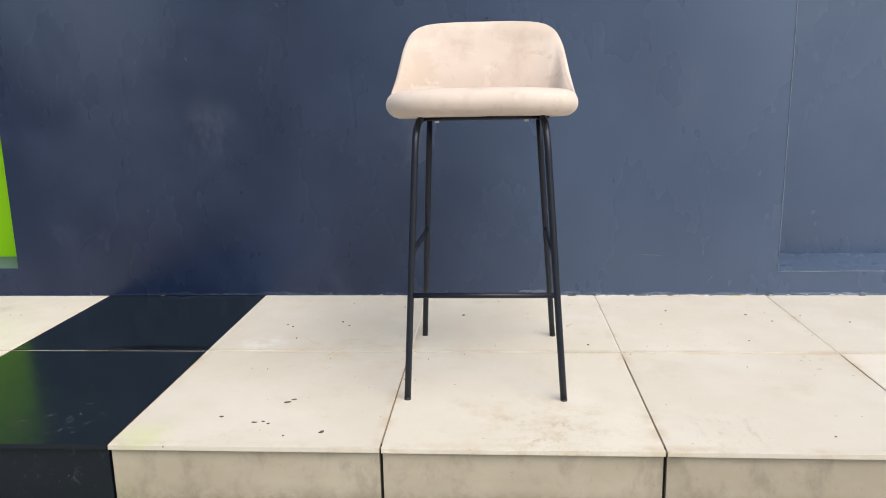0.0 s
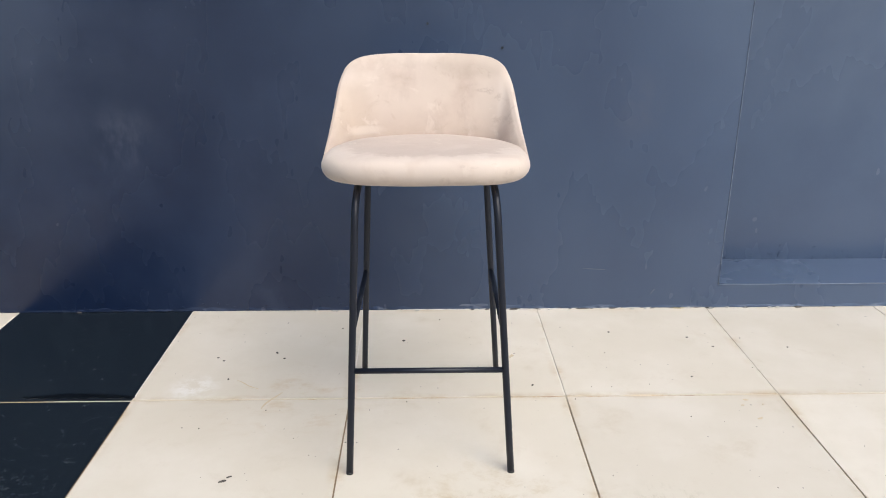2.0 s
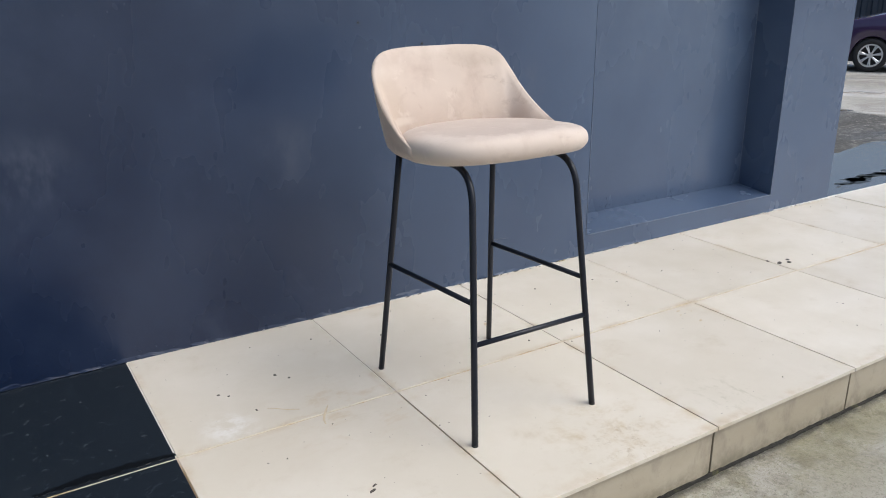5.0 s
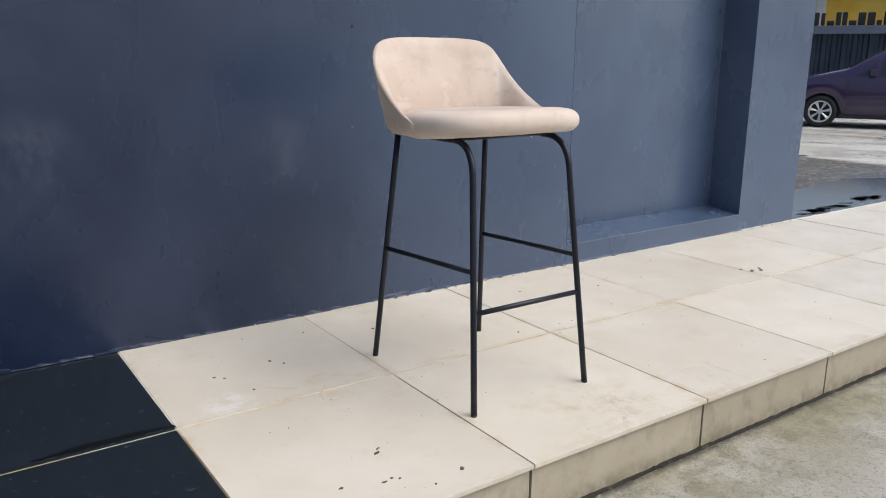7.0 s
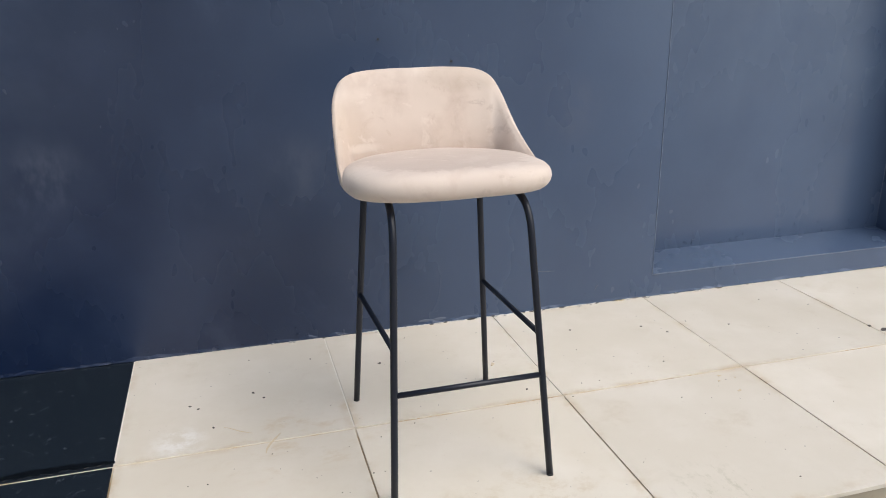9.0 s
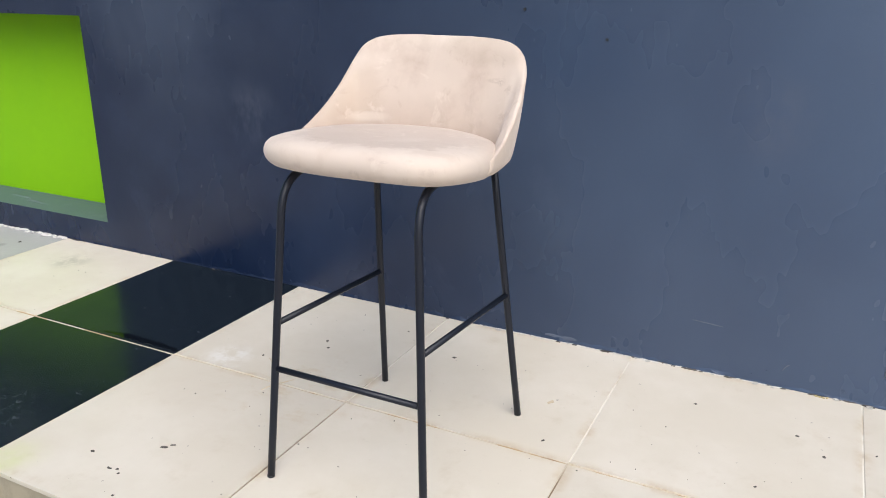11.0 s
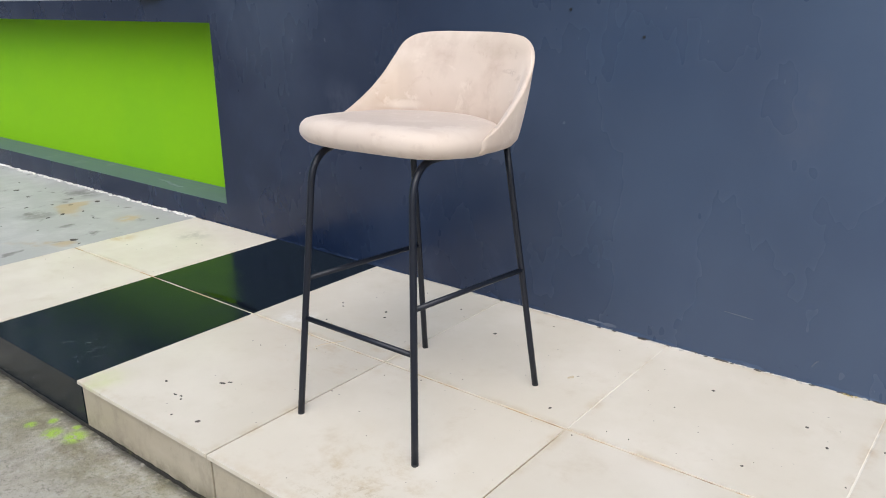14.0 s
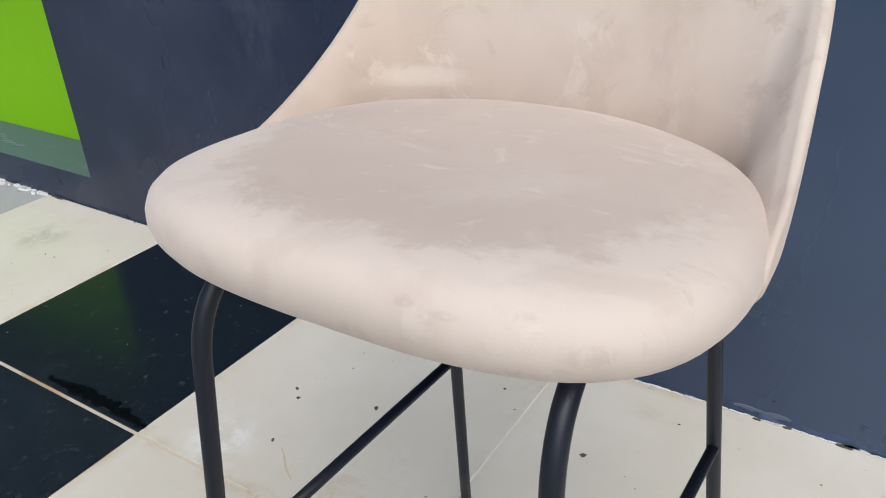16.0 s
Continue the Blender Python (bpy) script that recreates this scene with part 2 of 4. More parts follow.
# drying bands across the far yard
drift = earth.t.nodes.new("ShaderNodeMapping")
drift.vector_type = "TEXTURE"
drift.inputs["Rotation"].default_value = (0, 0, radians(-55))
drift.inputs["Scale"].default_value = (4.5, 0.75, 1)
earth.link(earth.where, drift.inputs["Vector"])
for shift, lo, hi, colour in ((1.0, 0.52, 0.60, (0.56, 0.54, 0.50)), (7.0, 0.55, 0.62, (0.10, 0.085, 0.07)), (13.0, 0.57, 0.66, (0.36, 0.30, 0.21))):
    band = earth.t.nodes.new("ShaderNodeTexNoise")
    band.noise_dimensions = "4D"
    band.inputs["W"].default_value, band.inputs["Scale"].default_value, band.inputs["Detail"].default_value, band.inputs["Roughness"].default_value = shift, 0.8, 8, 0.68
    earth.link(drift.outputs[0], band.inputs["Vector"])
    earth.paint(earth.times(earth.ramp(band.outputs["Fac"], lo, hi), earth.ramp(earth.axis(0), 4.0, 5.5)), colour, 0.8)
earth.paint(earth.ramp(earth.noise(9, 8, 0.75), 0.50, 0.66), (0.22, 0.20, 0.155), 0.55)
earth.paint(earth.ramp(earth.noise(28, 7, 0.75, (1, 1, 1), 0.4, (2, 8, 1)), 0.52, 0.64), (0.40, 0.375, 0.32), 0.5)
earth.paint(earth.ramp(earth.noise(150, 5, 0.75), 0.50, 0.62), (0.48, 0.455, 0.39), 0.6)
earth.paint(earth.ramp(earth.noise(110, 4, 0.75, (1, 1, 1), 0, (7, 7, 0)), 0.54, 0.62), (0.10, 0.09, 0.066), 0.6)
# olive slime near the step; near-black over the last few centimetres
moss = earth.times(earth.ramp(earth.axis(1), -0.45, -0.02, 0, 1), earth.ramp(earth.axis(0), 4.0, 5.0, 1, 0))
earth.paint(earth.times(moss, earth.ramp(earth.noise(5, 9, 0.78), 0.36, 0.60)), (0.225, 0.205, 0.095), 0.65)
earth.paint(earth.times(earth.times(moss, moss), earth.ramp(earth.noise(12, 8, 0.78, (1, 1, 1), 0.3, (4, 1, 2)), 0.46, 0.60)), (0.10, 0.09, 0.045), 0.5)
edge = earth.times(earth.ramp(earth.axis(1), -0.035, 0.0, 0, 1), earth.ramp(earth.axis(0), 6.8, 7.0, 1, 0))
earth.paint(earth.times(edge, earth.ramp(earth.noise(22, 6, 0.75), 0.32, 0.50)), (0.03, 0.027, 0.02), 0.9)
# drips of lime paint soaked into the concrete
for x, y, q in ((-0.575, -0.050, 0.034), (-0.645, -0.078, 0.030), (-0.71, -0.045, 0.016), (-0.74, -0.095, 0.018), (-0.62, -0.022, 0.014)):
    drip = earth.times(earth.near((x, y, -0.15), 0.35 * q, 1.35 * q), earth.ramp(earth.noise(45, 5, 0.7), 0.36, 0.52))
    earth.paint(drip, (0.33, 0.50, 0.04), 0.9)
earth.rough(earth.noise(0.8, 5, 0.6, (0.6, 1, 1)), 0.42, 0.60, 0.25, 0.70)
earth.bump(earth.noise(110, 7, 0.75), 0.006, 0.9)
earth.bump(earth.noise(30, 5, 0.7), 0.006, 0.5)

velvet = Mat("beige_velvet", (0.425, 0.335, 0.27), 0.85, spec=0.25)
velvet.paint(velvet.ramp(velvet.noise(4.5, 5, 0.55, (1, 1, 0.9), 0.2), 0.36, 0.64), (0.53, 0.432, 0.355), 0.95)
velvet.paint(velvet.ramp(velvet.noise(8, 5, 0.55, (1, 1, 0.7), 0.3, (8, 1, 3)), 0.54, 0.70), (0.68, 0.595, 0.515), 0.6)
velvet.paint(velvet.ramp(velvet.noise(11, 6, 0.62, (1.4, 1, 0.8), 0.25, (2, 7, 1)), 0.57, 0.68), (0.39, 0.305, 0.245), 0.5)
# backrest painted paler with height to offset the shade in its hollow
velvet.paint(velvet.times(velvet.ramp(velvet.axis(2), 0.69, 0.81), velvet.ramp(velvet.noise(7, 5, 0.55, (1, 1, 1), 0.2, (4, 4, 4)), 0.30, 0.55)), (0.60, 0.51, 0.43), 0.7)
# pile sheen painted in: paler over the cushion's roll, darker on its top
sheen_mask = velvet.t.nodes.new("ShaderNodeMath")
sheen_mask.operation = "MULTIPLY_ADD"
velvet.link(velvet.noise(24, 7, 0.68, (1, 1, 1), 0.15), sheen_mask.inputs[0])
sheen_mask.inputs[1].default_value = -0.75
velvet.link(velvet.oval((0.2150, 0.475, 0.715), (0.236, 0.195, 4.0), 0, 1), sheen_mask.inputs[2])
velvet.paint(velvet.times(velvet.ramp(sheen_mask.outputs[0], 0.30, 0.52, 1.0, 0.0), velvet.ramp(velvet.axis(2), 0.742, 0.756, 1.0, 0.0)), (0.435, 0.350, 0.288), 0.55)
roll = velvet.times(velvet.ramp(sheen_mask.outputs[0], 0.38, 0.52), velvet.ramp(velvet.axis(1), 0.40, 0.50, 1.0, 0.0))
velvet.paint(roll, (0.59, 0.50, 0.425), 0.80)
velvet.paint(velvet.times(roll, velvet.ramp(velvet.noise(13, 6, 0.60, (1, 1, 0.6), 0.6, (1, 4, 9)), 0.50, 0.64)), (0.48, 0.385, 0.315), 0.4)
# broad swathes of turned pile with sheen painted in: under the rim, inside one wing
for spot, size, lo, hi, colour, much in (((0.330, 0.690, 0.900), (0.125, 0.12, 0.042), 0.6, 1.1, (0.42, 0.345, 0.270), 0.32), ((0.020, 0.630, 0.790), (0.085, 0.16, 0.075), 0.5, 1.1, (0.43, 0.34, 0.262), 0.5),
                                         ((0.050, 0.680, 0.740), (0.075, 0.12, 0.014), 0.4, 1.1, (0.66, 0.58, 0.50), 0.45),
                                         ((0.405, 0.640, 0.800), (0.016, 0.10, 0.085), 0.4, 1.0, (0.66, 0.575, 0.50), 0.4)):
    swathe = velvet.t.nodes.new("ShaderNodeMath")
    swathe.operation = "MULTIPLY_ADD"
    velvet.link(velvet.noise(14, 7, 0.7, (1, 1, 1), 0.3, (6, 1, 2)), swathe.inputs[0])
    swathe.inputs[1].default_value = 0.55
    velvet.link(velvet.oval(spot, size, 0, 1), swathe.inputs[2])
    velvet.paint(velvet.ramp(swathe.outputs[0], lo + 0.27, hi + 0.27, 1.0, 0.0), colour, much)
# sharp finger marks, and small creases with their shade painted on
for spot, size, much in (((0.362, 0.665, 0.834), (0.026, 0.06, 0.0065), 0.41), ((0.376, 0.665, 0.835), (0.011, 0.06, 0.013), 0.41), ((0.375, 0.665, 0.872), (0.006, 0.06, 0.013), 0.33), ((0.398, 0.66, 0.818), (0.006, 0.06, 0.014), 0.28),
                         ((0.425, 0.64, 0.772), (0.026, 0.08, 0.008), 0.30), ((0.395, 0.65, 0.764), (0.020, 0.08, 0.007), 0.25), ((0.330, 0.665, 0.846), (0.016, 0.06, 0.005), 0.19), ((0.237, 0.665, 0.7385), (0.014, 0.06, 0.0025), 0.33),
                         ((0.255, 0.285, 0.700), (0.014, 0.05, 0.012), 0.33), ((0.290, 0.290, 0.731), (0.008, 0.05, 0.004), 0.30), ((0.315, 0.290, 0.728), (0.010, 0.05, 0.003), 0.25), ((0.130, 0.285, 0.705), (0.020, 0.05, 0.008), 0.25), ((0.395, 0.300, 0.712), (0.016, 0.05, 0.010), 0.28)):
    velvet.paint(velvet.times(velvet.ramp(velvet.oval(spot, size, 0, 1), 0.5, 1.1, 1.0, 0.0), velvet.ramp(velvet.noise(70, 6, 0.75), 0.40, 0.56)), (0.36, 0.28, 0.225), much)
# crisp patches where a palm brushed the pile
velvet.paint(velvet.ramp(velvet.noise(13, 7, 0.70, (1, 1.5, 1), 0.8, (5, 2, 6)), 0.56, 0.66), (0.65, 0.565, 0.485), 0.40)
velvet.paint(velvet.ramp(velvet.noise(15, 7, 0.70, (1, 1.3, 1.4), 0.9, (9, 6, 2)), 0.57, 0.67), (0.42, 0.325, 0.255), 0.38)
velvet.bump(velvet.noise(8, 4, 0.5, (1, 1, 1), 0.5), 0.004, 0.4)
velvet.bump(velvet.noise(900, 2), 0.0004, 0.35)
velvet.b.inputs["Sheen Weight"].default_value = 0.32
velvet.b.inputs["Sheen Roughness"].default_value = 0.45
velvet.b.inputs["Sheen Tint"].default_value = (1.0, 0.93, 0.87, 1)

thread = Mat("tan_thread", (0.52, 0.42, 0.34), 0.8)
black_steel = Mat("black_powder_coat", (0.007, 0.009, 0.016), 0.40, spec=0.36)
black_steel.bump(black_steel.noise(600, 2), 0.0003, 0.4)
black_board = Mat("black_underseat_cloth", (0.010, 0.010, 0.011), 0.9)
black_board.bump(black_board.noise(500, 2), 0.0004, 0.5)
clear_foot = Mat("black_plastic_foot", (0.02, 0.02, 0.02), 0.5)
screw = Mat("pale_plastic", (0.62, 0.62, 0.60), 0.45)
white_alu = Mat("pale_coated_aluminium", (0.35, 0.37, 0.39), 0.35)
white_alu.paint(white_alu.ramp(white_alu.noise(18, 5), 0.55, 0.75), (0.30, 0.31, 0.31), 0.5)
dark_room = Mat("dark_interior", (0.05, 0.07, 0.07), 0.8)
dark_room.paint(dark_room.ramp(dark_room.noise(1.5, 3), 0.4, 0.6), (0.10, 0.16, 0.15))
curtain_mat = Mat("teal_curtain", (0.10, 0.20, 0.19), 0.85)
glass = Mat("window_glass", (0.72, 0.86, 0.84), 0.03)
glass.b.inputs["Transmission Weight"].default_value = 1.0
glass.b.inputs["IOR"].default_value = 1.45
cloth_mat = Mat("lime_cloth", (0.36, 0.54, 0.03), 0.9)
cloth_mat.bump(cloth_mat.noise(200, 2), 0.001, 0.5)
dark_flake = Mat("dark_dirt", (0.07, 0.06, 0.05), 0.85)
rust_flake = Mat("rusty_dirt", (0.55, 0.46, 0.32), 0.8)
scuff_mat = Mat("pale_paint_scuff", (0.085, 0.103, 0.145), 0.7)
pale_edge = Mat("pale_navy_edge", (0.12, 0.148, 0.205), 0.5)
pale_edge.paint(pale_edge.ramp(pale_edge.noise(12, 5, 0.7), 0.50, 0.70), (0.05, 0.07, 0.12))
step_dirt = Mat("damp_mossy_dirt", (0.016, 0.014, 0.010), 0.85)
step_dirt.paint(step_dirt.ramp(step_dirt.noise(14, 6, 0.7), 0.54, 0.66), (0.075, 0.070, 0.028))
step_dirt.bump(step_dirt.noise(150, 5), 0.003, 0.8)
white_plaster = Mat("white_plaster", (0.66, 0.64, 0.60), 0.85)
white_plaster.paint(white_plaster.ramp(white_plaster.noise(60, 5, 0.7), 0.50, 0.66), (0.42, 0.40, 0.36), 0.7)
foam_mat = Mat("yellow_sealant_foam", (0.42, 0.34, 0.15), 0.85)
scrape_mat = Mat("scraped_sill_paint", (0.16, 0.20, 0.205), 0.7)
white_chip = Mat("bare_plaster", (0.47, 0.45, 0.41), 0.85)
water_mat = Mat("water_film", (0.003, 0.004, 0.005), 0.04, spec=0.2)
reflection_mat = Mat("dark_reflection", (0.012, 0.016, 0.012), 0.4)
puddle_mat = Mat("puddle_water", (0.075, 0.085, 0.10), 0.10)

car_paint = Mat("dark_purple_car_paint", (0.030, 0.015, 0.055), 0.22)
car_paint.b.inputs["Coat Weight"].default_value = 0.8
car_paint.b.inputs["Coat Roughness"].default_value = 0.05
car_glass = Mat("dark_car_glass", (0.02, 0.03, 0.035), 0.05)
tyre_mat = Mat("tyre_rubber", (0.014, 0.014, 0.015), 0.8)
rim_mat = Mat("silver_alloy", (0.62, 0.63, 0.65), 0.28, metal=0.85)
lamp_mat = Mat("headlight_plastic", (0.70, 0.74, 0.78), 0.12)
trim_black = Mat("black_trim", (0.012, 0.012, 0.013), 0.5)
fence_mat = Mat("dark_navy_sheet", (0.010, 0.019, 0.036), 0.4)
fence_mat.paint(fence_mat.ramp(fence_mat.noise(1.5, 4), 0.45, 0.7), (0.020, 0.032, 0.052))
beam_mat = Mat("slate_beam_paint", (0.10, 0.12, 0.17), 0.5)
beam_mat.paint(beam_mat.ramp(beam_mat.noise(3, 4), 0.45, 0.7), (0.12, 0.14, 0.19))
sign_mat = Mat("black_sign_letters", (0.010, 0.010, 0.014), 0.5)
yellow = Mat("yellow_facade_paint", (0.78, 0.46, 0.04), 0.6)
yellow.paint(yellow.ramp(yellow.noise(1.2, 4), 0.4, 0.7), (0.82, 0.55, 0.09))
facade_grey = Mat("pale_facade_trim", (0.62, 0.62, 0.60), 0.6)
facade_grey.paint(facade_grey.ramp(facade_grey.noise(2.0, 4), 0.4, 0.7), (0.54, 0.54, 0.52))


# ---- builders ----
def mesh_of(name, bm, mat, smooth=False):
    me = bpy.data.meshes.new(name)
    bm.normal_update()
    bm.to_mesh(me)
    bm.free()
    if mat is not None:
        me.materials.append(mat.m)
    if smooth:
        me.polygons.foreach_set("use_smooth", [True] * len(me.polygons))
    return me


def part(name, bm, mat, parent=None, label="", smooth=False):
    ob = new(name, mesh_of(name, bm, mat, smooth))
    if parent is not None:
        ob.parent = parent
    return tagged(ob, label)


def thing(name, label, category, at=None, group="", kind=""):
    ob = new(name)
    ob.empty_display_size = 0.1
    if at is not None:
        ob.matrix_world = at
    return tagged(ob, label, category, group, kind)


def box(lo, hi, bevel=0.0, bm=None):
    made = bmesh.new()
    bmesh.ops.create_cube(made, size=1.0)
    for v in made.verts:
        for k in range(3):
            v.co[k] = lo[k] if v.co[k] < 0 else hi[k]
    if bevel:
        bmesh.ops.bevel(made, geom=made.edges[:], offset=bevel, segments=2, affect="EDGES", profile=0.7)
    return join(bm, made)


def join(bm, other):
    if bm is None:
        return other
    me = bpy.data.meshes.new("scratch")
    other.to_mesh(me)
    other.free()
    bm.from_mesh(me)
    bpy.data.meshes.remove(me)
    return bm


def grid_surface(rows, closed_u=False, cap=False):
    """A bmesh through rows of points."""
    bm = bmesh.new()
    vs = [[bm.verts.new(p) for p in r] for r in rows]
    for a, b in zip(vs, vs[1:]):
        n = len(a)
        for i in range(n if closed_u else n - 1):
            j = (i + 1) % n
            bm.faces.new((a[i], a[j], b[j], b[i]))
    if cap:
        bm.faces.new(vs[0][::-1])
        bm.faces.new(vs[-1])
    bmesh.ops.recalc_face_normals(bm, faces=bm.faces[:])
    return bm


def tube(points, radius, sides=14):
    """A round tube along points, with flat ends."""
    pts = [Vector(p) for p in points]
    rings, side = [], None
    for i, p in enumerate(pts):
        d = (pts[min(i + 1, len(pts) - 1)] - pts[max(i - 1, 0)]).normalized()
        if side is None:
            side = d.orthogonal().normalized()
        side = (side - d * side.dot(d)).normalized()
        up = d.cross(side)
        rings.append([p + radius * (math.cos(a) * side + math.sin(a) * up) for a in (2 * math.pi * k / sides for k in range(sides))])
    return grid_surface(rings, True, True)


def curve_at(keys, t):
    """A smooth value between keys (t, value...)."""
    for i in range(len(keys) - 1):
        if t <= keys[i + 1][0] or i == len(keys) - 2:
            k0, k1, k2, k3 = keys[max(i - 1, 0)], keys[i], keys[i + 1], keys[min(i + 2, len(keys) - 1)]
            h = k2[0] - k1[0]
            s = (t - k1[0]) / h
            out = []
            for c in range(1, len(k1)):
                m1 = (k2[c] - k0[c]) / max(k2[0] - k0[0], 1e-9) * h
                m2 = (k3[c] - k1[c]) / max(k3[0] - k1[0], 1e-9) * h
                out.append((2 * s**3 - 3 * s**2 + 1) * k1[c] + (s**3 - 2 * s**2 + s) * m1 + (3 * s**2 - 2 * s**3) * k2[c] + (s**3 - s**2) * m2)
            return out


def flake(cx, cy, z, r, seed, squash=1.0, thick=0.0012, turn=0.0):
    """A small uneven fleck lying on a surface."""
    rng = random.Random(seed)
    n = 11
    c, s = math.cos(turn), math.sin(turn)
    ring = []
    for k in range(n):
        a = 2 * math.pi * k / n
        q = r * rng.uniform(0.55, 1.15)
        x, y = q * math.cos(a), q * math.sin(a) * squash
        ring.append((cx + c * x - s * y, cy + s * x + c * y))
    low = [(x, y, z - 0.0005) for x, y in ring]
    top = [(cx + (x - cx) * 0.9, cy + (y - cy) * 0.9, z + thick) for x, y in ring]
    return grid_surface([low, top], True, True)


# ---- ground, slab, platform ----
def build_ground():
    xs = [-600, -120, -40, -12, -6, -3, 0, 2, 4, 5, 6, 7, 8, 9, 10, 11, 12, 13, 16, 22, 40, 120, 600]
    ys = [-600, -120, -40, -12, -5, -2, -0.5, 0.0, 1, 2, 3, 5, 8, 12, 20, 40, 120, 600]
    rows = []
    for y in ys:
        rows.append([(x, y, -0.15 - 0.14 * min(max((x - 7) / 5, 0), 1)) for x in xs])
    bm = grid_surface(rows)
    for f in bm.faces:
        if f.normal.z < 0:
            f.normal_flip()
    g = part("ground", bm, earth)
    tagged(g, "wet stained concrete yard with mossy patches beside the step", "ground", kind="structure")
    return g


ground = build_ground()

slab = part("pavement", box((-9.0, 0.0, -0.152), (-1.803, WALL_Y + 0.02, -0.002), 0.004), slab_mat)
tagged(slab, "pale stained concrete apron level with the tiles", "pavement", kind="structure")

PITCH, JOINT = 0.6, 0.0042
floor = part("floor", box((-1.80, 0.016, -0.16), (7.2, WALL_Y + 0.02, -0.0025)), grout)
tagged(floor, "raised step of cream tiles with one black band", "floor", kind="structure")


def build_tiles():
    def tile_mesh(name, w, d, h, mat):
        return mesh_of(name, box((0, 0, -h), (w, d, 0), 0.0012), mat)

    w = PITCH - JOINT
    front = {m: tile_mesh("tile", w, w + 0.007, 0.011, m) for m in (cream, black)}
    back = {m: tile_mesh("tile", w, WALL_Y - 0.6 - 0.004, 0.011, m) for m in (cream, black)}
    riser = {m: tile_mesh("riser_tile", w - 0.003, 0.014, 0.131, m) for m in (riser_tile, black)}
    rng = random.Random(4)
    for k in range(-3, 12):
        mat = black if k == -2 else cream
        x = k * PITCH + JOINT / 2
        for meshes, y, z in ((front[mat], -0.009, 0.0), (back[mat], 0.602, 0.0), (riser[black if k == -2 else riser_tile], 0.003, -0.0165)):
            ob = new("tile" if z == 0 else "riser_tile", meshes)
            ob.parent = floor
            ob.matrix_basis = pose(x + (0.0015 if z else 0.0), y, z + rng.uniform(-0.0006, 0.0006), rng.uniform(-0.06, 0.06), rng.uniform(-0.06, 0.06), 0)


# ---- the navy wall with its recesses ----
NICHE = (1.237, 2.447, 0.086, 2.30)
GREEN = (-5.2, -1.541, 0.105, 0.908)
WINDOW = (-5.2, -1.508, 1.004, 2.20)
DEPTH, WALL_TOP, WALL_L, WALL_R = 0.194, 3.3, -9.0, 2.936


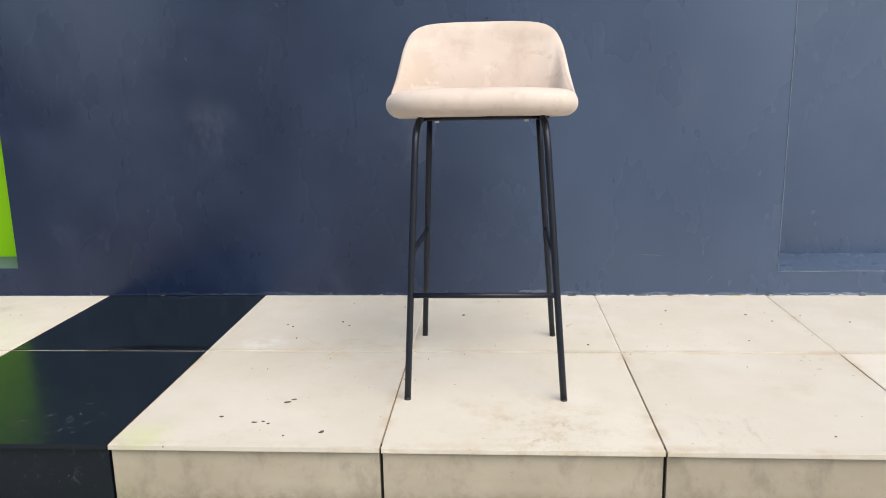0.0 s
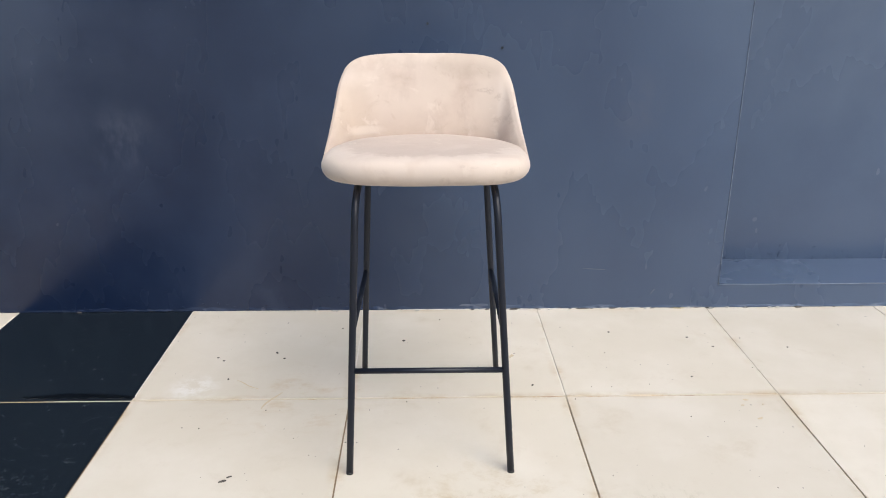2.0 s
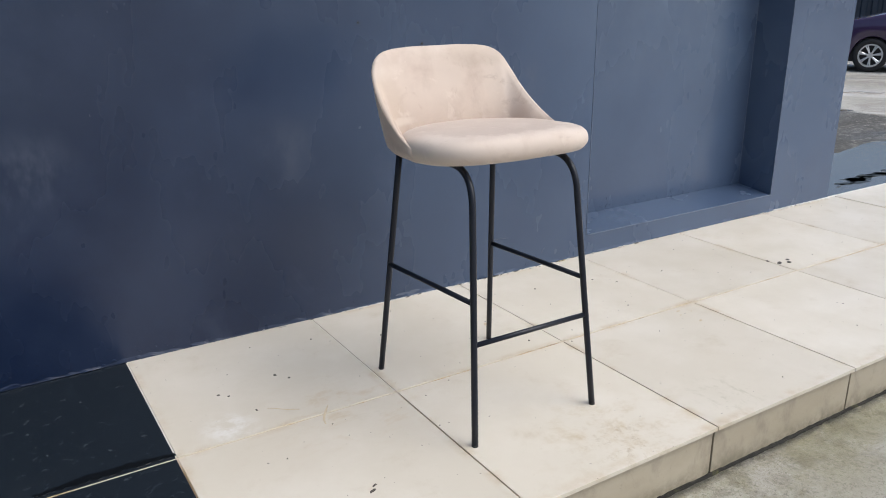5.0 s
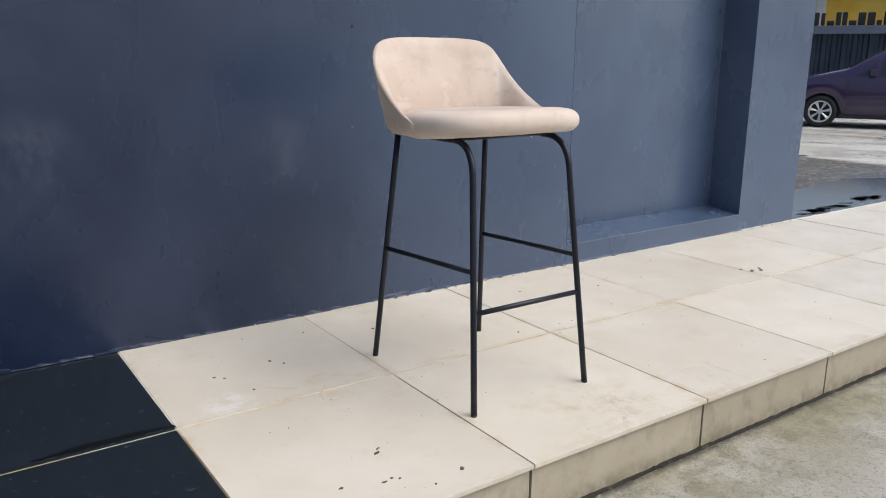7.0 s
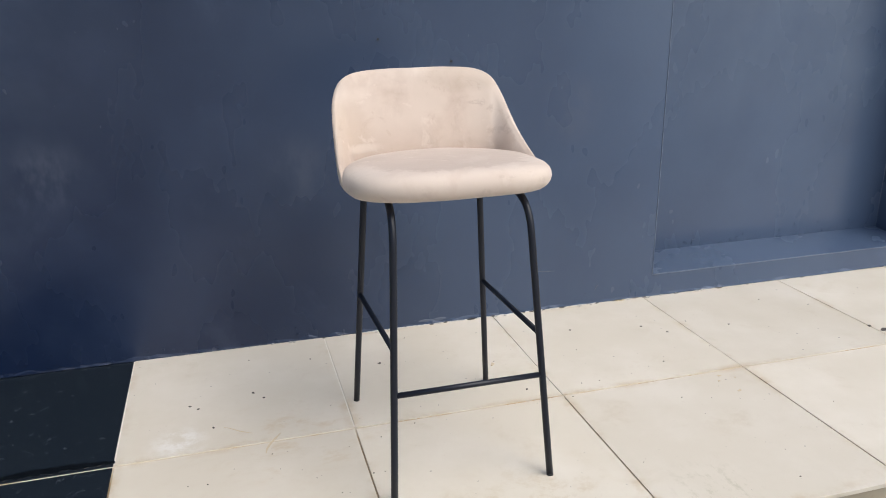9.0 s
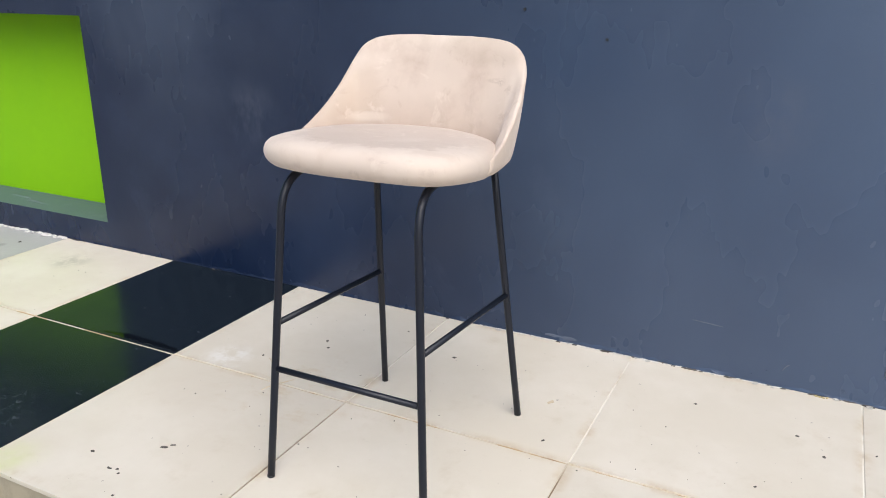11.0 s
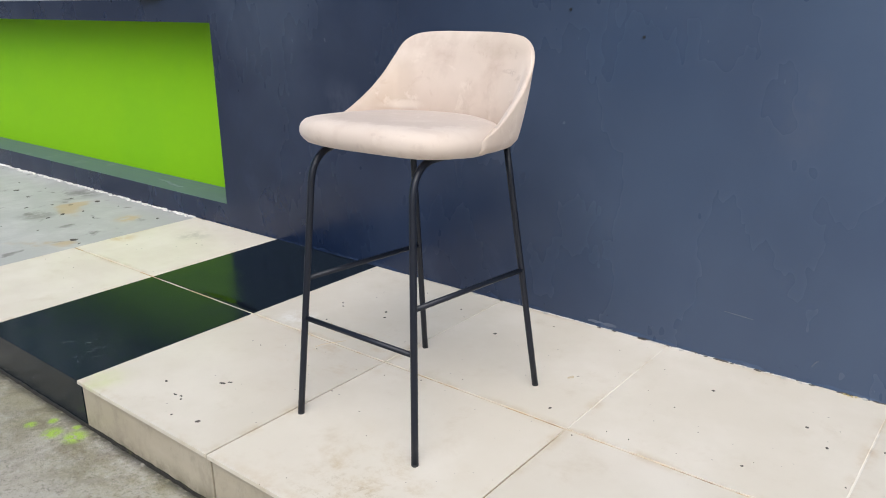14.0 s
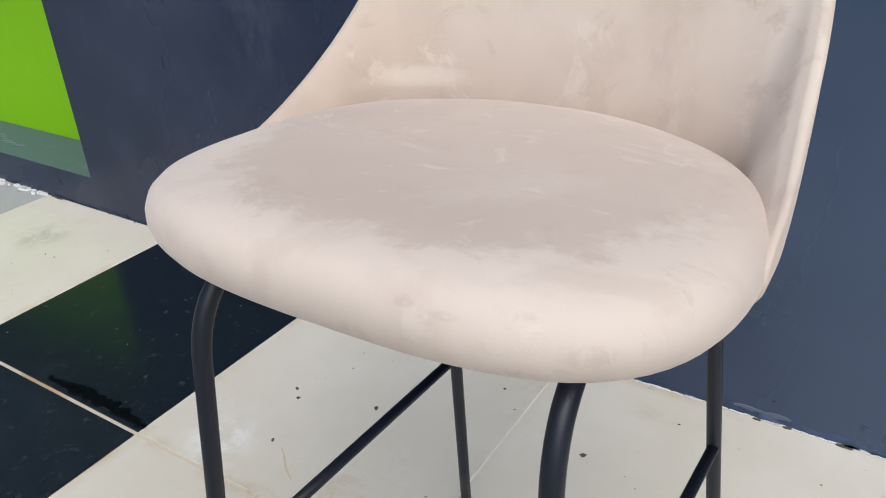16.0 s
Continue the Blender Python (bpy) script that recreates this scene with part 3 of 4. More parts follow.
def build_wall():
    bm = bmesh.new()
    xs = sorted({WALL_L, WALL_R, *NICHE[:2], *GREEN[:2], *WINDOW[:2], -0.5, 0.5})
    zs = sorted({-0.16, WALL_TOP, *NICHE[2:], *GREEN[2:], *WINDOW[2:]})

    def quad(a, b, c, d):
        bm.faces.new([bm.verts.new(p) for p in (a, b, c, d)])

    def inside(x, z):
        return any(o[0] < x < o[1] and o[2] < z < o[3] for o in (NICHE, GREEN, WINDOW))

    y0, y1, y2 = WALL_Y, WALL_Y + DEPTH, WALL_Y + 0.34
    for xa, xb in zip(xs, xs[1:]):
        for za, zb in zip(zs, zs[1:]):
            if not inside((xa + xb) / 2, (za + zb) / 2):
                quad((xa, y0, za), (xb, y0, za), (xb, y0, zb), (xa, y0, zb))
    for (a, b, c, d), back, rise in ((NICHE, y1, 0.022), (GREEN, y1, 0.004), (WINDOW, y2, 0.0)):
        quad((a, y0, c), (a, back, c + rise), (a, back, d), (a, y0, d))
        quad((b, y0, c), (b, y0, d), (b, back, d), (b, back, c + rise))
        quad((a, y0, d), (a, back, d), (b, back, d), (b, y0, d))
        if back == y1 and a == NICHE[0]:
            quad((a, back, c + rise), (b, back, c + rise), (b, back, d), (a, back, d))
        if a != GREEN[0] or c != GREEN[2]:
            quad((a, y0, c), (b, y0, c), (b, back, c + rise), (a, back, c + rise))
    quad((WALL_R, y0, -0.16), (WALL_R, y2, -0.16), (WALL_R, y2, WALL_TOP), (WALL_R, y0, WALL_TOP))
    quad((WALL_L, y0, WALL_TOP), (WALL_R, y0, WALL_TOP), (WALL_R, y2, WALL_TOP), (WALL_L, y2, WALL_TOP))
    xs2 = [WALL_L, WINDOW[0], WINDOW[1], WALL_R]
    for xa, xb in zip(xs2, xs2[1:]):
        for za, zb in ((-0.16, WINDOW[2]), (WINDOW[2], WINDOW[3]), (WINDOW[3], WALL_TOP)):
            if not (xa == WINDOW[0] and za == WINDOW[2]):
                quad((xa, y2, za), (xa, y2, zb), (xb, y2, zb), (xb, y2, za))
    bmesh.ops.remove_doubles(bm, verts=bm.verts[:], dist=0.0005)
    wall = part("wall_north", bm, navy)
    tagged(wall, "navy painted rough plaster wall with recessed panels", "wall", kind="structure")

    a, b, c, d = GREEN
    bm = box((a, WALL_Y + DEPTH - 0.006, c), (b, WALL_Y + DEPTH + 0.02, d))
    panel = part("recess_panel", bm, lime)
    tagged(panel, "bright lime green painted recessed wall panel", "wall panel", kind="structure")
    rows = [[(x, WALL_Y + 0.002, c - 0.03), (x, WALL_Y + 0.0015, c), (x, WALL_Y + DEPTH, c + 0.004), (x, WALL_Y + DEPTH, c - 0.03)] for x in (a, b)]
    ledge = part("trim", grid_surface(rows, True, True), ledge_paint)
    tagged(ledge, "grey-green painted sill of the lime recess", "sill", kind="structure")

    a, b, c, d = NICHE
    for pts in ([(a, WALL_Y, c), (a, WALL_Y, d)], [(a, WALL_Y, c), (b, WALL_Y, c)], [(b, WALL_Y, c), (b, WALL_Y, d)], [(b, WALL_Y + DEPTH, c + 0.022), (b, WALL_Y + DEPTH, d)]):
        n = 60
        line = []
        for k in range(n + 1):
            q = Vector(pts[0]).lerp(Vector(pts[1]), k / n)
            line.append(q + Vector((0.0012 * noise.noise(q * 9), 0.0010 * noise.noise(q * 13 + Vector((3, 0, 0))), 0.0012 * noise.noise(q * 11 + Vector((0, 5, 0))))))
        part("edge_bead", tube(line, 0.0022, 6), pale_edge, wall, "thin paler bead along a recess edge", smooth=True)

    # ragged lip of paint and mortar along the foot of the wall
    rng = random.Random(8)
    rows, x = [], -1.80
    while x < WALL_R:
        h, o = 0.002 + 0.009 * rng.random() ** 3, 0.0015 + 0.005 * rng.random() ** 3
        rows.append([(x, WALL_Y + 0.002, h + 0.010), (x, WALL_Y - 0.5 * o, h), (x, WALL_Y - o, 0.0015), (x, WALL_Y + 0.002, -0.002)])
        x += rng.uniform(0.012, 0.035)
    foot = part("baseboard", grid_surface(rows, True, True), navy)
    tagged(foot, "ragged lip of navy paint along the wall foot", "baseboard", kind="structure")
    return wall


wall = build_wall()


# ---- window over the lime panel ----
def build_window():
    a, b, c, d = WINDOW
    y0, y1 = WALL_Y + 0.012, WALL_Y + 0.075
    win = thing("window_1", "white aluminium window with teal tinted panes", "window", kind="structure")
    part("window_frame", box((a, y0, c + 0.001), (b - 0.002, y1, c + 0.024), 0.003), white_alu, win)
    part("window_frame", box((a, y0, d - 0.05), (b - 0.002, y1, d - 0.001), 0.003), white_alu, win)
    part("window_frame", box((b - 0.045, y0 + 0.002, c + 0.024), (b - 0.002, y1 - 0.002, d - 0.05), 0.003), white_alu, win)
    x = b - 0.045
    widths = (0.26, 0.56, 0.56, 0.62, 0.62)
    for k, w in enumerate(widths):
        xa = x - w
        part("mullion", box((xa - 0.05, y0 - 0.002, c + 0.024), (xa, y1, d - 0.05), 0.003), white_alu, win)
        s = part("sash_frame", box((xa + 0.002, y0 + 0.012, c + 0.026), (x - 0.002, y1 - 0.012, c + 0.056), 0.003), white_alu, win)
        part("gasket", box((xa + 0.004, y0 + 0.009, c + 0.0245), (x - 0.004, y0 + 0.013, c + 0.0285)), trim_black, win)
        part("gasket", box((xa + 0.03, y0 + 0.020, c + 0.0555), (x - 0.03, y0 + 0.030, c + 0.061)), trim_black, win)
        for lo, hi in ((xa + 0.002, xa + 0.034), (x - 0.034, x - 0.002)):
            part("sash_stile", box((lo, y0 + 0.013, c + 0.056), (hi, y1 - 0.013, d - 0.052), 0.003), white_alu, win)
        p = part("pane", box((xa + 0.03, y0 + 0.028, c + 0.05), (x - 0.03, y0 + 0.034, d - 0.052)), glass, win, "teal tinted glass pane")
        p.visible_shadow = False
        x = xa - 0.05
    rows = []
    for k in range(121):
        px = a + 0.1 + (b - a - 0.2) * k / 120
        py = WALL_Y + 0.22 + 0.025 * math.sin(k * 0.9) + 0.01 * math.sin(k * 2.3)
        rows.append([(px, py, c + 0.02), (px, py, d)])
    cur = part("curtain", grid_surface(rows), curtain_mat, None, smooth=True)
    tagged(cur, "dark teal curtain hanging behind the window", "curtain")
    room = part("wall_room", box((a - 0.5, WALL_Y + 0.345, c - 0.6), (b + 0.5, WALL_Y + 2.5, d + 0.4)), dark_room)
    for f in room.data.polygons:
        f.flip()
    # open towards the window
    bm = bmesh.new()
    bm.from_mesh(room.data)
    bmesh.ops.delete(bm, geom=[f for f in bm.faces if abs(f.calc_center_median().y - (WALL_Y + 0.345)) < 0.01], context="FACES")
    bm.to_mesh(room.data)
    bm.free()
    tagged(room, "dim room behind the window", "room", kind="structure")


build_window()


def build_cloth():
    """A gathered cloth: a folded cone with a flat tail to one side."""
    rows, N, M = [], 64, 16
    for j in range(M + 1):
        q = j / M
        ring = []
        for k in range(N):
            a = 2 * math.pi * k / N
            fold = 1 + 0.30 * q * math.sin(5 * a + 1.0) + 0.22 * q * math.sin(9 * a + 3 * q) + 0.25 * noise.noise(Vector((2 * math.cos(a), 2 * math.sin(a), 3 * q)))
            r = (0.010 + 0.046 * q ** 0.8) * fold
            x, y = r * math.cos(a) * 1.15 + 0.018 * (1 - q), r * math.sin(a) * 0.42
            z = 0.070 * (1 - q) ** 0.75 + 0.014 * q * noise.noise(Vector((x * 40, y * 40, 2.0)))
            if math.cos(a) < -0.6:
                x -= 0.075 * q * q * (-math.cos(a) - 0.6) / 0.4
                z *= 1 - 0.5 * q
            ring.append((x, min(y, 0.022), max(z, 0.001)))
        rows.append(ring)
    ob = part("cleaning_cloth", grid_surface(rows, True, True), cloth_mat, None, smooth=True)
    ob.matrix_world = pose(*CLOTH)
    tagged(ob, "crumpled lime green cloth lying on the window sill", "cloth")


# ---- the bar stool ----
XC = 0.2150
RIM = [(-0.2, -0.084, 0.726, 0.9205), (0.0, 0.0, 0.7275, 0.9208), (0.2, 0.084, 0.726, 0.9205), (0.4, 0.160, 0.717, 0.9135), (0.52, 0.198, 0.701, 0.894), (0.62, 0.216, 0.677, 0.858),
       (0.72, 0.224, 0.637, 0.814), (0.82, 0.229, 0.585, 0.774), (0.92, 0.235, 0.517, 0.735), (1.0, 0.237, 0.449, 0.710)]
HEM = [(-0.2, -0.075, 0.675, 0.672), (0.0, 0.0, 0.678, 0.672), (0.2, 0.075, 0.675, 0.672), (0.4, 0.145, 0.664, 0.672), (0.52, 0.181, 0.648, 0.672), (0.62, 0.204, 0.624, 0.672),
       (0.72, 0.218, 0.588, 0.673), (0.82, 0.226, 0.543, 0.674), (0.92, 0.233, 0.492, 0.676), (1.0, 0.236, 0.446, 0.680)]


def shell_rows():
    """Outer and inner skin of the back, from one front end round to the other."""
    rows, N, M = [], 72, 12
    hem = [Vector(curve_at(HEM, abs(u)))* 1 for u in np.linspace(-1, 1, N + 1)]
    rim = [Vector(curve_at(RIM, abs(u))) for u in np.linspace(-1, 1, N + 1)]
    us = np.linspace(-1, 1, N + 1)
    for i, u in enumerate(us):
        if u < 0:
            hem[i].x, rim[i].x = -hem[i].x, -rim[i].x
    for i, u in enumerate(us):
        a, b = max(i - 1, 0), min(i + 1, N)
        tan = ((hem[b] - hem[a]) + (rim[b] - rim[a]))
        tan.z = 0
        tan.normalize()
        inward = Vector((tan.y, -tan.x, 0))
        if inward.dot(Vector((0, 0.44, 0)) - Vector((hem[i].x, hem[i].y, 0))) < 0:
            inward = -inward
        tall = rim[i].z - hem[i].z
        size = min(1.0, 0.30 + tall / 0.13)
        th = 0.011 * size
        ring, spine = [], []
        for k in range(M + 1):
            s = k / M * (1 - 0.45 * th / max(tall, 0.05))
            p = hem[i].lerp(rim[i], s)
            spine.append((s, p.copy()))
            p -= inward * 0.004 * math.sin(math.pi * s) ** 0.8 * min(1, tall / 0.1)
            tuck = max(0.0, 1 - s * tall / 0.02)
            p += inward * 0.010 * tuck * tuck
            ring.append(p)
        top_out = ring[-1].copy()
        lift = rim[i].z - top_out.z
        for k in range(1, 8):
            an = math.pi * k / 8
            ring.append(top_out + inward * (th / 2) * (1 - math.cos(an)) + Vector((0, 0, lift * math.sin(an))))
        for k in range(M + 1):
            s, p = spine[M - k]
            ring.append(p + inward * (th + 0.022 * size * (1 - s) ** 0.7 + 0.004 * math.sin(math.pi * s)))
        rows.append([Vector((p.x + XC, p.y, p.z)) for p in ring])
    return rows


def cushion_rows():
    rows, N = [], 96
    outline = []
    for k in range(N):
        a = 2 * math.pi * k / N
        c, s = math.cos(a), math.sin(a)
        n = 3.05 if s < 0 else 2.15
        r = (abs(c) ** n + abs(s) ** n) ** (-1 / n)
        outline.append((0.236 * r * c, (0.181 if s < 0 else 0.205) * r * s))
    prof = [(0.0, 0.0), (0.55, 0.0), (0.82, 0.0), (0.885, 0.012), (0.93, 0.06), (0.965, 0.16), (0.99, 0.30), (1.0, 0.45), (0.996, 0.60), (0.978, 0.75), (0.94, 0.88), (0.88, 0.955), (0.80, 0.99), (0.68, 1.0), (0.5, 1.0), (0.3, 0.995), (0.12, 0.99)]
    for q, h in prof:
        ring = []
        for ox, oy in outline:
            x, y = ox * q, oy * q
            top = 0.741 - 0.013 * min(max((y + 0.12) / 0.32, 0), 1) + 0.004 * (1 - (x / 0.24) ** 2)
            low = 0.670 + 0.014 * (y < 0) * min(1, -y / 0.16)
            z = low + (top - low) * h
            w = 0.0016 * noise.noise(Vector((x * 11, y * 11, 3.0)))
            ring.append((XC + x, 0.457 + y, z + w))
        rows.append(ring)
    return rows


def arc(p, q, r, n=8):
    """Points of a quadratic bend from p over the corner q to r."""
    p, q, r = Vector(p), Vector(q), Vector(r)
    return [(1 - t) ** 2 * p + 2 * t * (1 - t) * q + t * t * r for t in (k / n for k in range(n + 1))]


def build_stool():
    stool = thing("bar_stool", "beige velvet bar stool with slim black steel legs", "bar stool", pose(XC, 0.5, 0))
    home = pose(-XC, -0.5, 0)
    # it leans a little to one side and stands a little askew
    askew = Matrix(((1, 0.008, -0.0105, 0.0075), (0, 1, 0, 0), (0, 0, 1, 0), (0, 0, 0, 1)))

    def bit(name, bm, mat, label="", parent=stool, smooth=True):
        bm.transform(askew @ home)
        return part(name, bm, mat, parent, label, smooth)

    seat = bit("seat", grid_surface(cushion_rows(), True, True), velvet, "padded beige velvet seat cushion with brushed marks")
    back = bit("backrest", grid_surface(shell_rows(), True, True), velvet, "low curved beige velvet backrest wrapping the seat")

    # piping along the joint of cushion and back, and the stitched seam near the rim
    rows = shell_rows()
    line = [r[12] for r in rows[5:-5]]
    bit("stitching", tube(line, 0.0007, 6), thread, "tan stitched seam below the rim", back)
    bit("seat_base", box((XC - 0.160, 0.410, 0.668), (XC + 0.165, 0.645, 0.680), 0.004), black_board, "black cloth-covered board under the seat", smooth=False)

    for s in (-1, 1):
        def at(dx, y, z):
            return (XC + s * dx, y, z)
        foot_f, foot_b = at(0.190, 0.254, 0.0), at(0.194, 0.746, 0.0)
        f1, f2, f3 = at(0.157, 0.309, 0.580), at(0.153, 0.315, 0.673), at(0.148, 0.400, 0.6700)
        front = [Vector(foot_f).lerp(Vector(f1), k / 6) for k in range(6)] + arc(f1, f2, f3, 12)
        bit("front_leg", tube(front, 0.0082), black_steel)
        bit("back_leg", tube([Vector(foot_b).lerp(Vector(at(0.150, 0.662, 0.672)), k / 6) for k in range(7)], 0.0082), black_steel)
        bit("seat_rail", tube([at(0.148, 0.400, 0.6700), at(0.150, 0.664, 0.6700)], 0.0080), black_steel)
        bit("side_stretcher", tube([at(0.1685, 0.289, 0.359), at(0.1725, 0.699, 0.337)], 0.0066), black_steel, "black steel side stretcher")
        for p in (foot_f, foot_b):
            bit("foot_cap", tube([(p[0], p[1], 0.0), (p[0], p[1] + (0.0003 if p is foot_f else -0.0003), 0.005)], 0.0084), clear_foot)
        bit("glide_screw", tube([at(0.110, 0.412, 0.6615), at(0.110, 0.412, 0.6690)], 0.0055, 10), screw, "pale plastic fixing screw")
    bit("front_footrest", tube([(XC - 0.173, 0.279, 0.257), (XC + 0.173, 0.279, 0.257)], 0.0066), black_steel, "black steel front footrest bar")
    bit("front_rail", tube([(XC - 0.146, 0.400, 0.672), (XC + 0.146, 0.400, 0.672)], 0.0055), black_steel)
    bit("back_rail", tube([(XC - 0.149, 0.655, 0.668), (XC + 0.149, 0.655, 0.668)], 0.0055), black_steel)
    return stool


build_stool()


# ---- the car in the yard ----
def build_car():
    car = thing("car", "dark purple people carrier parked on the wet yard", "car", pose(11.785, 7.039, -0.29, 0, 0, -62) @ Matrix.Scale(0.89, 4))
    W = 1.70
    # side outline from the front bumper over bonnet and roof to the tail
    top = [(0.0, 0.55, 0.60), (0.03, 0.66, 0.66), (0.10, 0.78, 0.74), (0.35, 0.91, 0.78), (0.75, 1.01, 0.80), (1.10, 1.09, 0.81), (1.25, 1.13, 0.80), (1.60, 1.34, 0.74), (1.95, 1.52, 0.67),
           (2.3, 1.57, 0.63), (2.8, 1.62, 0.62), (3.4, 1.60, 0.62), (3.85, 1.52, 0.62), (4.10, 1.30, 0.68), (4.22, 1.0, 0.78), (4.27, 0.8, 0.80), (4.28, 0.55, 0.76)]
    rows = []
    for k in range(81):
        x = 4.28 * k / 80
        h, half = curve_at([(p[0], p[1], p[2]) for p in top], x)
        belt = min(0.93 + 0.03 * x / 4.28, h - 0.02)
        low = 0.24
        plan = 0.85 * (1 - 0.22 * max(0, 1 - x / 0.5) ** 2 - 0.10 * max(0, (x - 3.9) / 0.38) ** 2)
        arch = 0.0
        for wx in (0.85, 3.45):
            d = abs(x - wx)
            if d < 0.335:
                arch = max(arch, math.sqrt(0.335**2 - d * d))
        low2 = max(low, 0.30 + arch) if arch > 0 else low
        low2 = min(low2, belt - 0.12)
        half = min(half, plan - 0.02)
        ring = [(plan - 0.06, low2), (plan - 0.012, low2 + 0.03), (plan, low2 + (belt - low2) * 0.45), (plan - 0.005, low2 + (belt - low2) * 0.75), (plan - 0.03, belt), (half + (plan - 0.03 - half) * 0.3, belt + (h - belt) * 0.75), (half - 0.05, h - 0.012), (half * 0.5, h), (0.0, h + 0.012)]
        line = [(x, W / 2 - a, b) for a, b in ring] + [(x, W / 2 + a, b) for a, b in ring[-2::-1]]
        rows.append(line)
    part("body", grid_surface(rows, True, True), car_paint, car, smooth=True)
    # lower black sill and arch liners
    part("sill_trim", box((1.2, 0.02, 0.20), (3.1, 0.10, 0.27), 0.01), trim_black, car)
    part("underbody", box((0.25, 0.12, 0.18), (4.1, W - 0.12, 0.62), 0.02), trim_black, car)
    # side windows, following the cabin's lean
    def window_pane(name, pts, mat, off=0.006):
        bm = bmesh.new()
        vs = []
        for x, z in pts:
            h, half = curve_at([(p[0], p[1], p[2]) for p in top], x)
            belt = 0.95
            plan = 0.85
            f = min(max((z - belt) / max((h - belt) * 0.75, 0.05), 0), 1)
            side = (plan - 0.03) * (1 - f) + f * (half + (plan - 0.03 - half) * 0.3)
            vs.append((x, W / 2 - side - off, z))
        outer = [bm.verts.new(v) for v in vs]
        inner = [bm.verts.new((v[0], v[1] + 0.02, v[2])) for v in vs]
        bm.faces.new(outer)
        bm.faces.new(inner[::-1])
        for i in range(len(vs)):
            j = (i + 1) % len(vs)
            bm.faces.new((outer[i], inner[i], inner[j], outer[j]))
        bmesh.ops.recalc_face_normals(bm, faces=bm.faces[:])
        part(name, bm, mat, car)
    window_pane("quarter_window", [(1.42, 0.99), (1.70, 1.00), (1.74, 1.22)], car_glass)
    window_pane("side_window", [(1.80, 1.00), (2.62, 1.01), (2.60, 1.46), (2.10, 1.42), (1.84, 1.27)], car_glass)
    window_pane("side_window", [(2.70, 1.01), (3.45, 1.03), (3.40, 1.46), (2.70, 1.47)], car_glass)
    bm = bmesh.new()
    vs = [bm.verts.new(p) for p in ((1.28, W / 2 - 0.70, 1.145), (1.28, W / 2 + 0.70, 1.145), (2.02, W / 2 + 0.58, 1.555), (2.02, W / 2 - 0.58, 1.555))]
    bm.faces.new(vs)
    ext = bmesh.ops.extrude_face_region(bm, geom=bm.faces[:])
    bmesh.ops.translate(bm, verts=[g for g in ext["geom"] if isinstance(g, bmesh.types.BMVert)], vec=(-0.008, 0, 0.02))
    bmesh.ops.recalc_face_normals(bm, faces=bm.faces[:])
    part("windscreen", bm, car_glass, car)
    part("headlight", box((0.07, 0.10, 0.66), (0.48, 0.32, 0.80), 0.05), lamp_mat, car, "clear headlight")
    part("headlight", box((0.07, W - 0.32, 0.66), (0.48, W - 0.10, 0.80), 0.05), lamp_mat, car, "clear headlight")
    part("bumper", box((-0.02, 0.22, 0.24), (0.16, W - 0.22, 0.50), 0.05), trim_black, car)
    mir = part("wing_mirror", box((1.62, -0.12, 1.00), (1.75, 0.06, 1.13), 0.03), car_paint, car)
    for x in (2.35, 3.2):
        part("door_handle", box((x, -0.012, 0.86), (x + 0.18, 0.02, 0.895), 0.01), car_paint, car)
    for x in (1.28, 2.60, 3.50):
        part("door_gap", box((x, -0.001, 0.32), (x + 0.008, 0.03, 0.93)), trim_black, car)
    part("side_moulding", box((1.32, -0.010, 0.44), (3.05, 0.02, 0.475), 0.008), car_paint, car)
    for wx in (0.85, 3.45):
        for wy, s in ((0.10, 1), (W - 0.10, -1)):
            ring = []
            for r, y in ((0.205, -0.085), (0.225, -0.10), (0.285, -0.10), (0.303, -0.07), (0.306, 0.0), (0.303, 0.07), (0.285, 0.10), (0.205, 0.09)):
                ring.append([(wx + r * math.cos(2 * math.pi * k / 40), wy + s * y, 0.306 + r * math.sin(2 * math.pi * k / 40)) for k in range(40)])
            tyre = part("tyre", grid_surface(ring, True, False), tyre_mat, car, smooth=True)
            bm = None
            for r0, r1, ya, yb in ((0.185, 0.212, -0.095, 0.06), (0.0, 0.05, -0.088, -0.03)):
                rr = [[(wx + r * math.cos(2 * math.pi * k / 40), wy + s * y, 0.306 + r * math.sin(2 * math.pi * k / 40)) for k in range(40)] for r, y in ((max(r0, 0.002), yb), (max(r0, 0.002), ya), (r1, ya), (r1, yb))]
                bm = join(bm, grid_surface(rr, True, False))
            for k in range(7):
                a = 2 * math.pi * k / 7 + 0.2
                for da in (-0.09, 0.09):
                    p0 = Vector((wx + 0.04 * math.cos(a), wy - s * 0.075, 0.306 + 0.04 * math.sin(a)))
                    p1 = Vector((wx + 0.195 * math.cos(a + da), wy - s * 0.086, 0.306 + 0.195 * math.sin(a + da)))
                    bm = join(bm, tube([p0, p1], 0.013, 6))
            part("rim", bm, rim_mat, tyre, "silver spoked alloy rim")
            disc = tube([(wx, wy + s * 0.0, 0.306), (wx, wy + s * 0.02, 0.306)], 0.19, 32)
            part("brake_disc", disc, trim_black, tyre)
    return car


build_car()


# ---- the sheet fence, its sign and the yellow building behind ----
FAR = pose(24.4, 12.7, -0.29, 0, 0, -61.6)


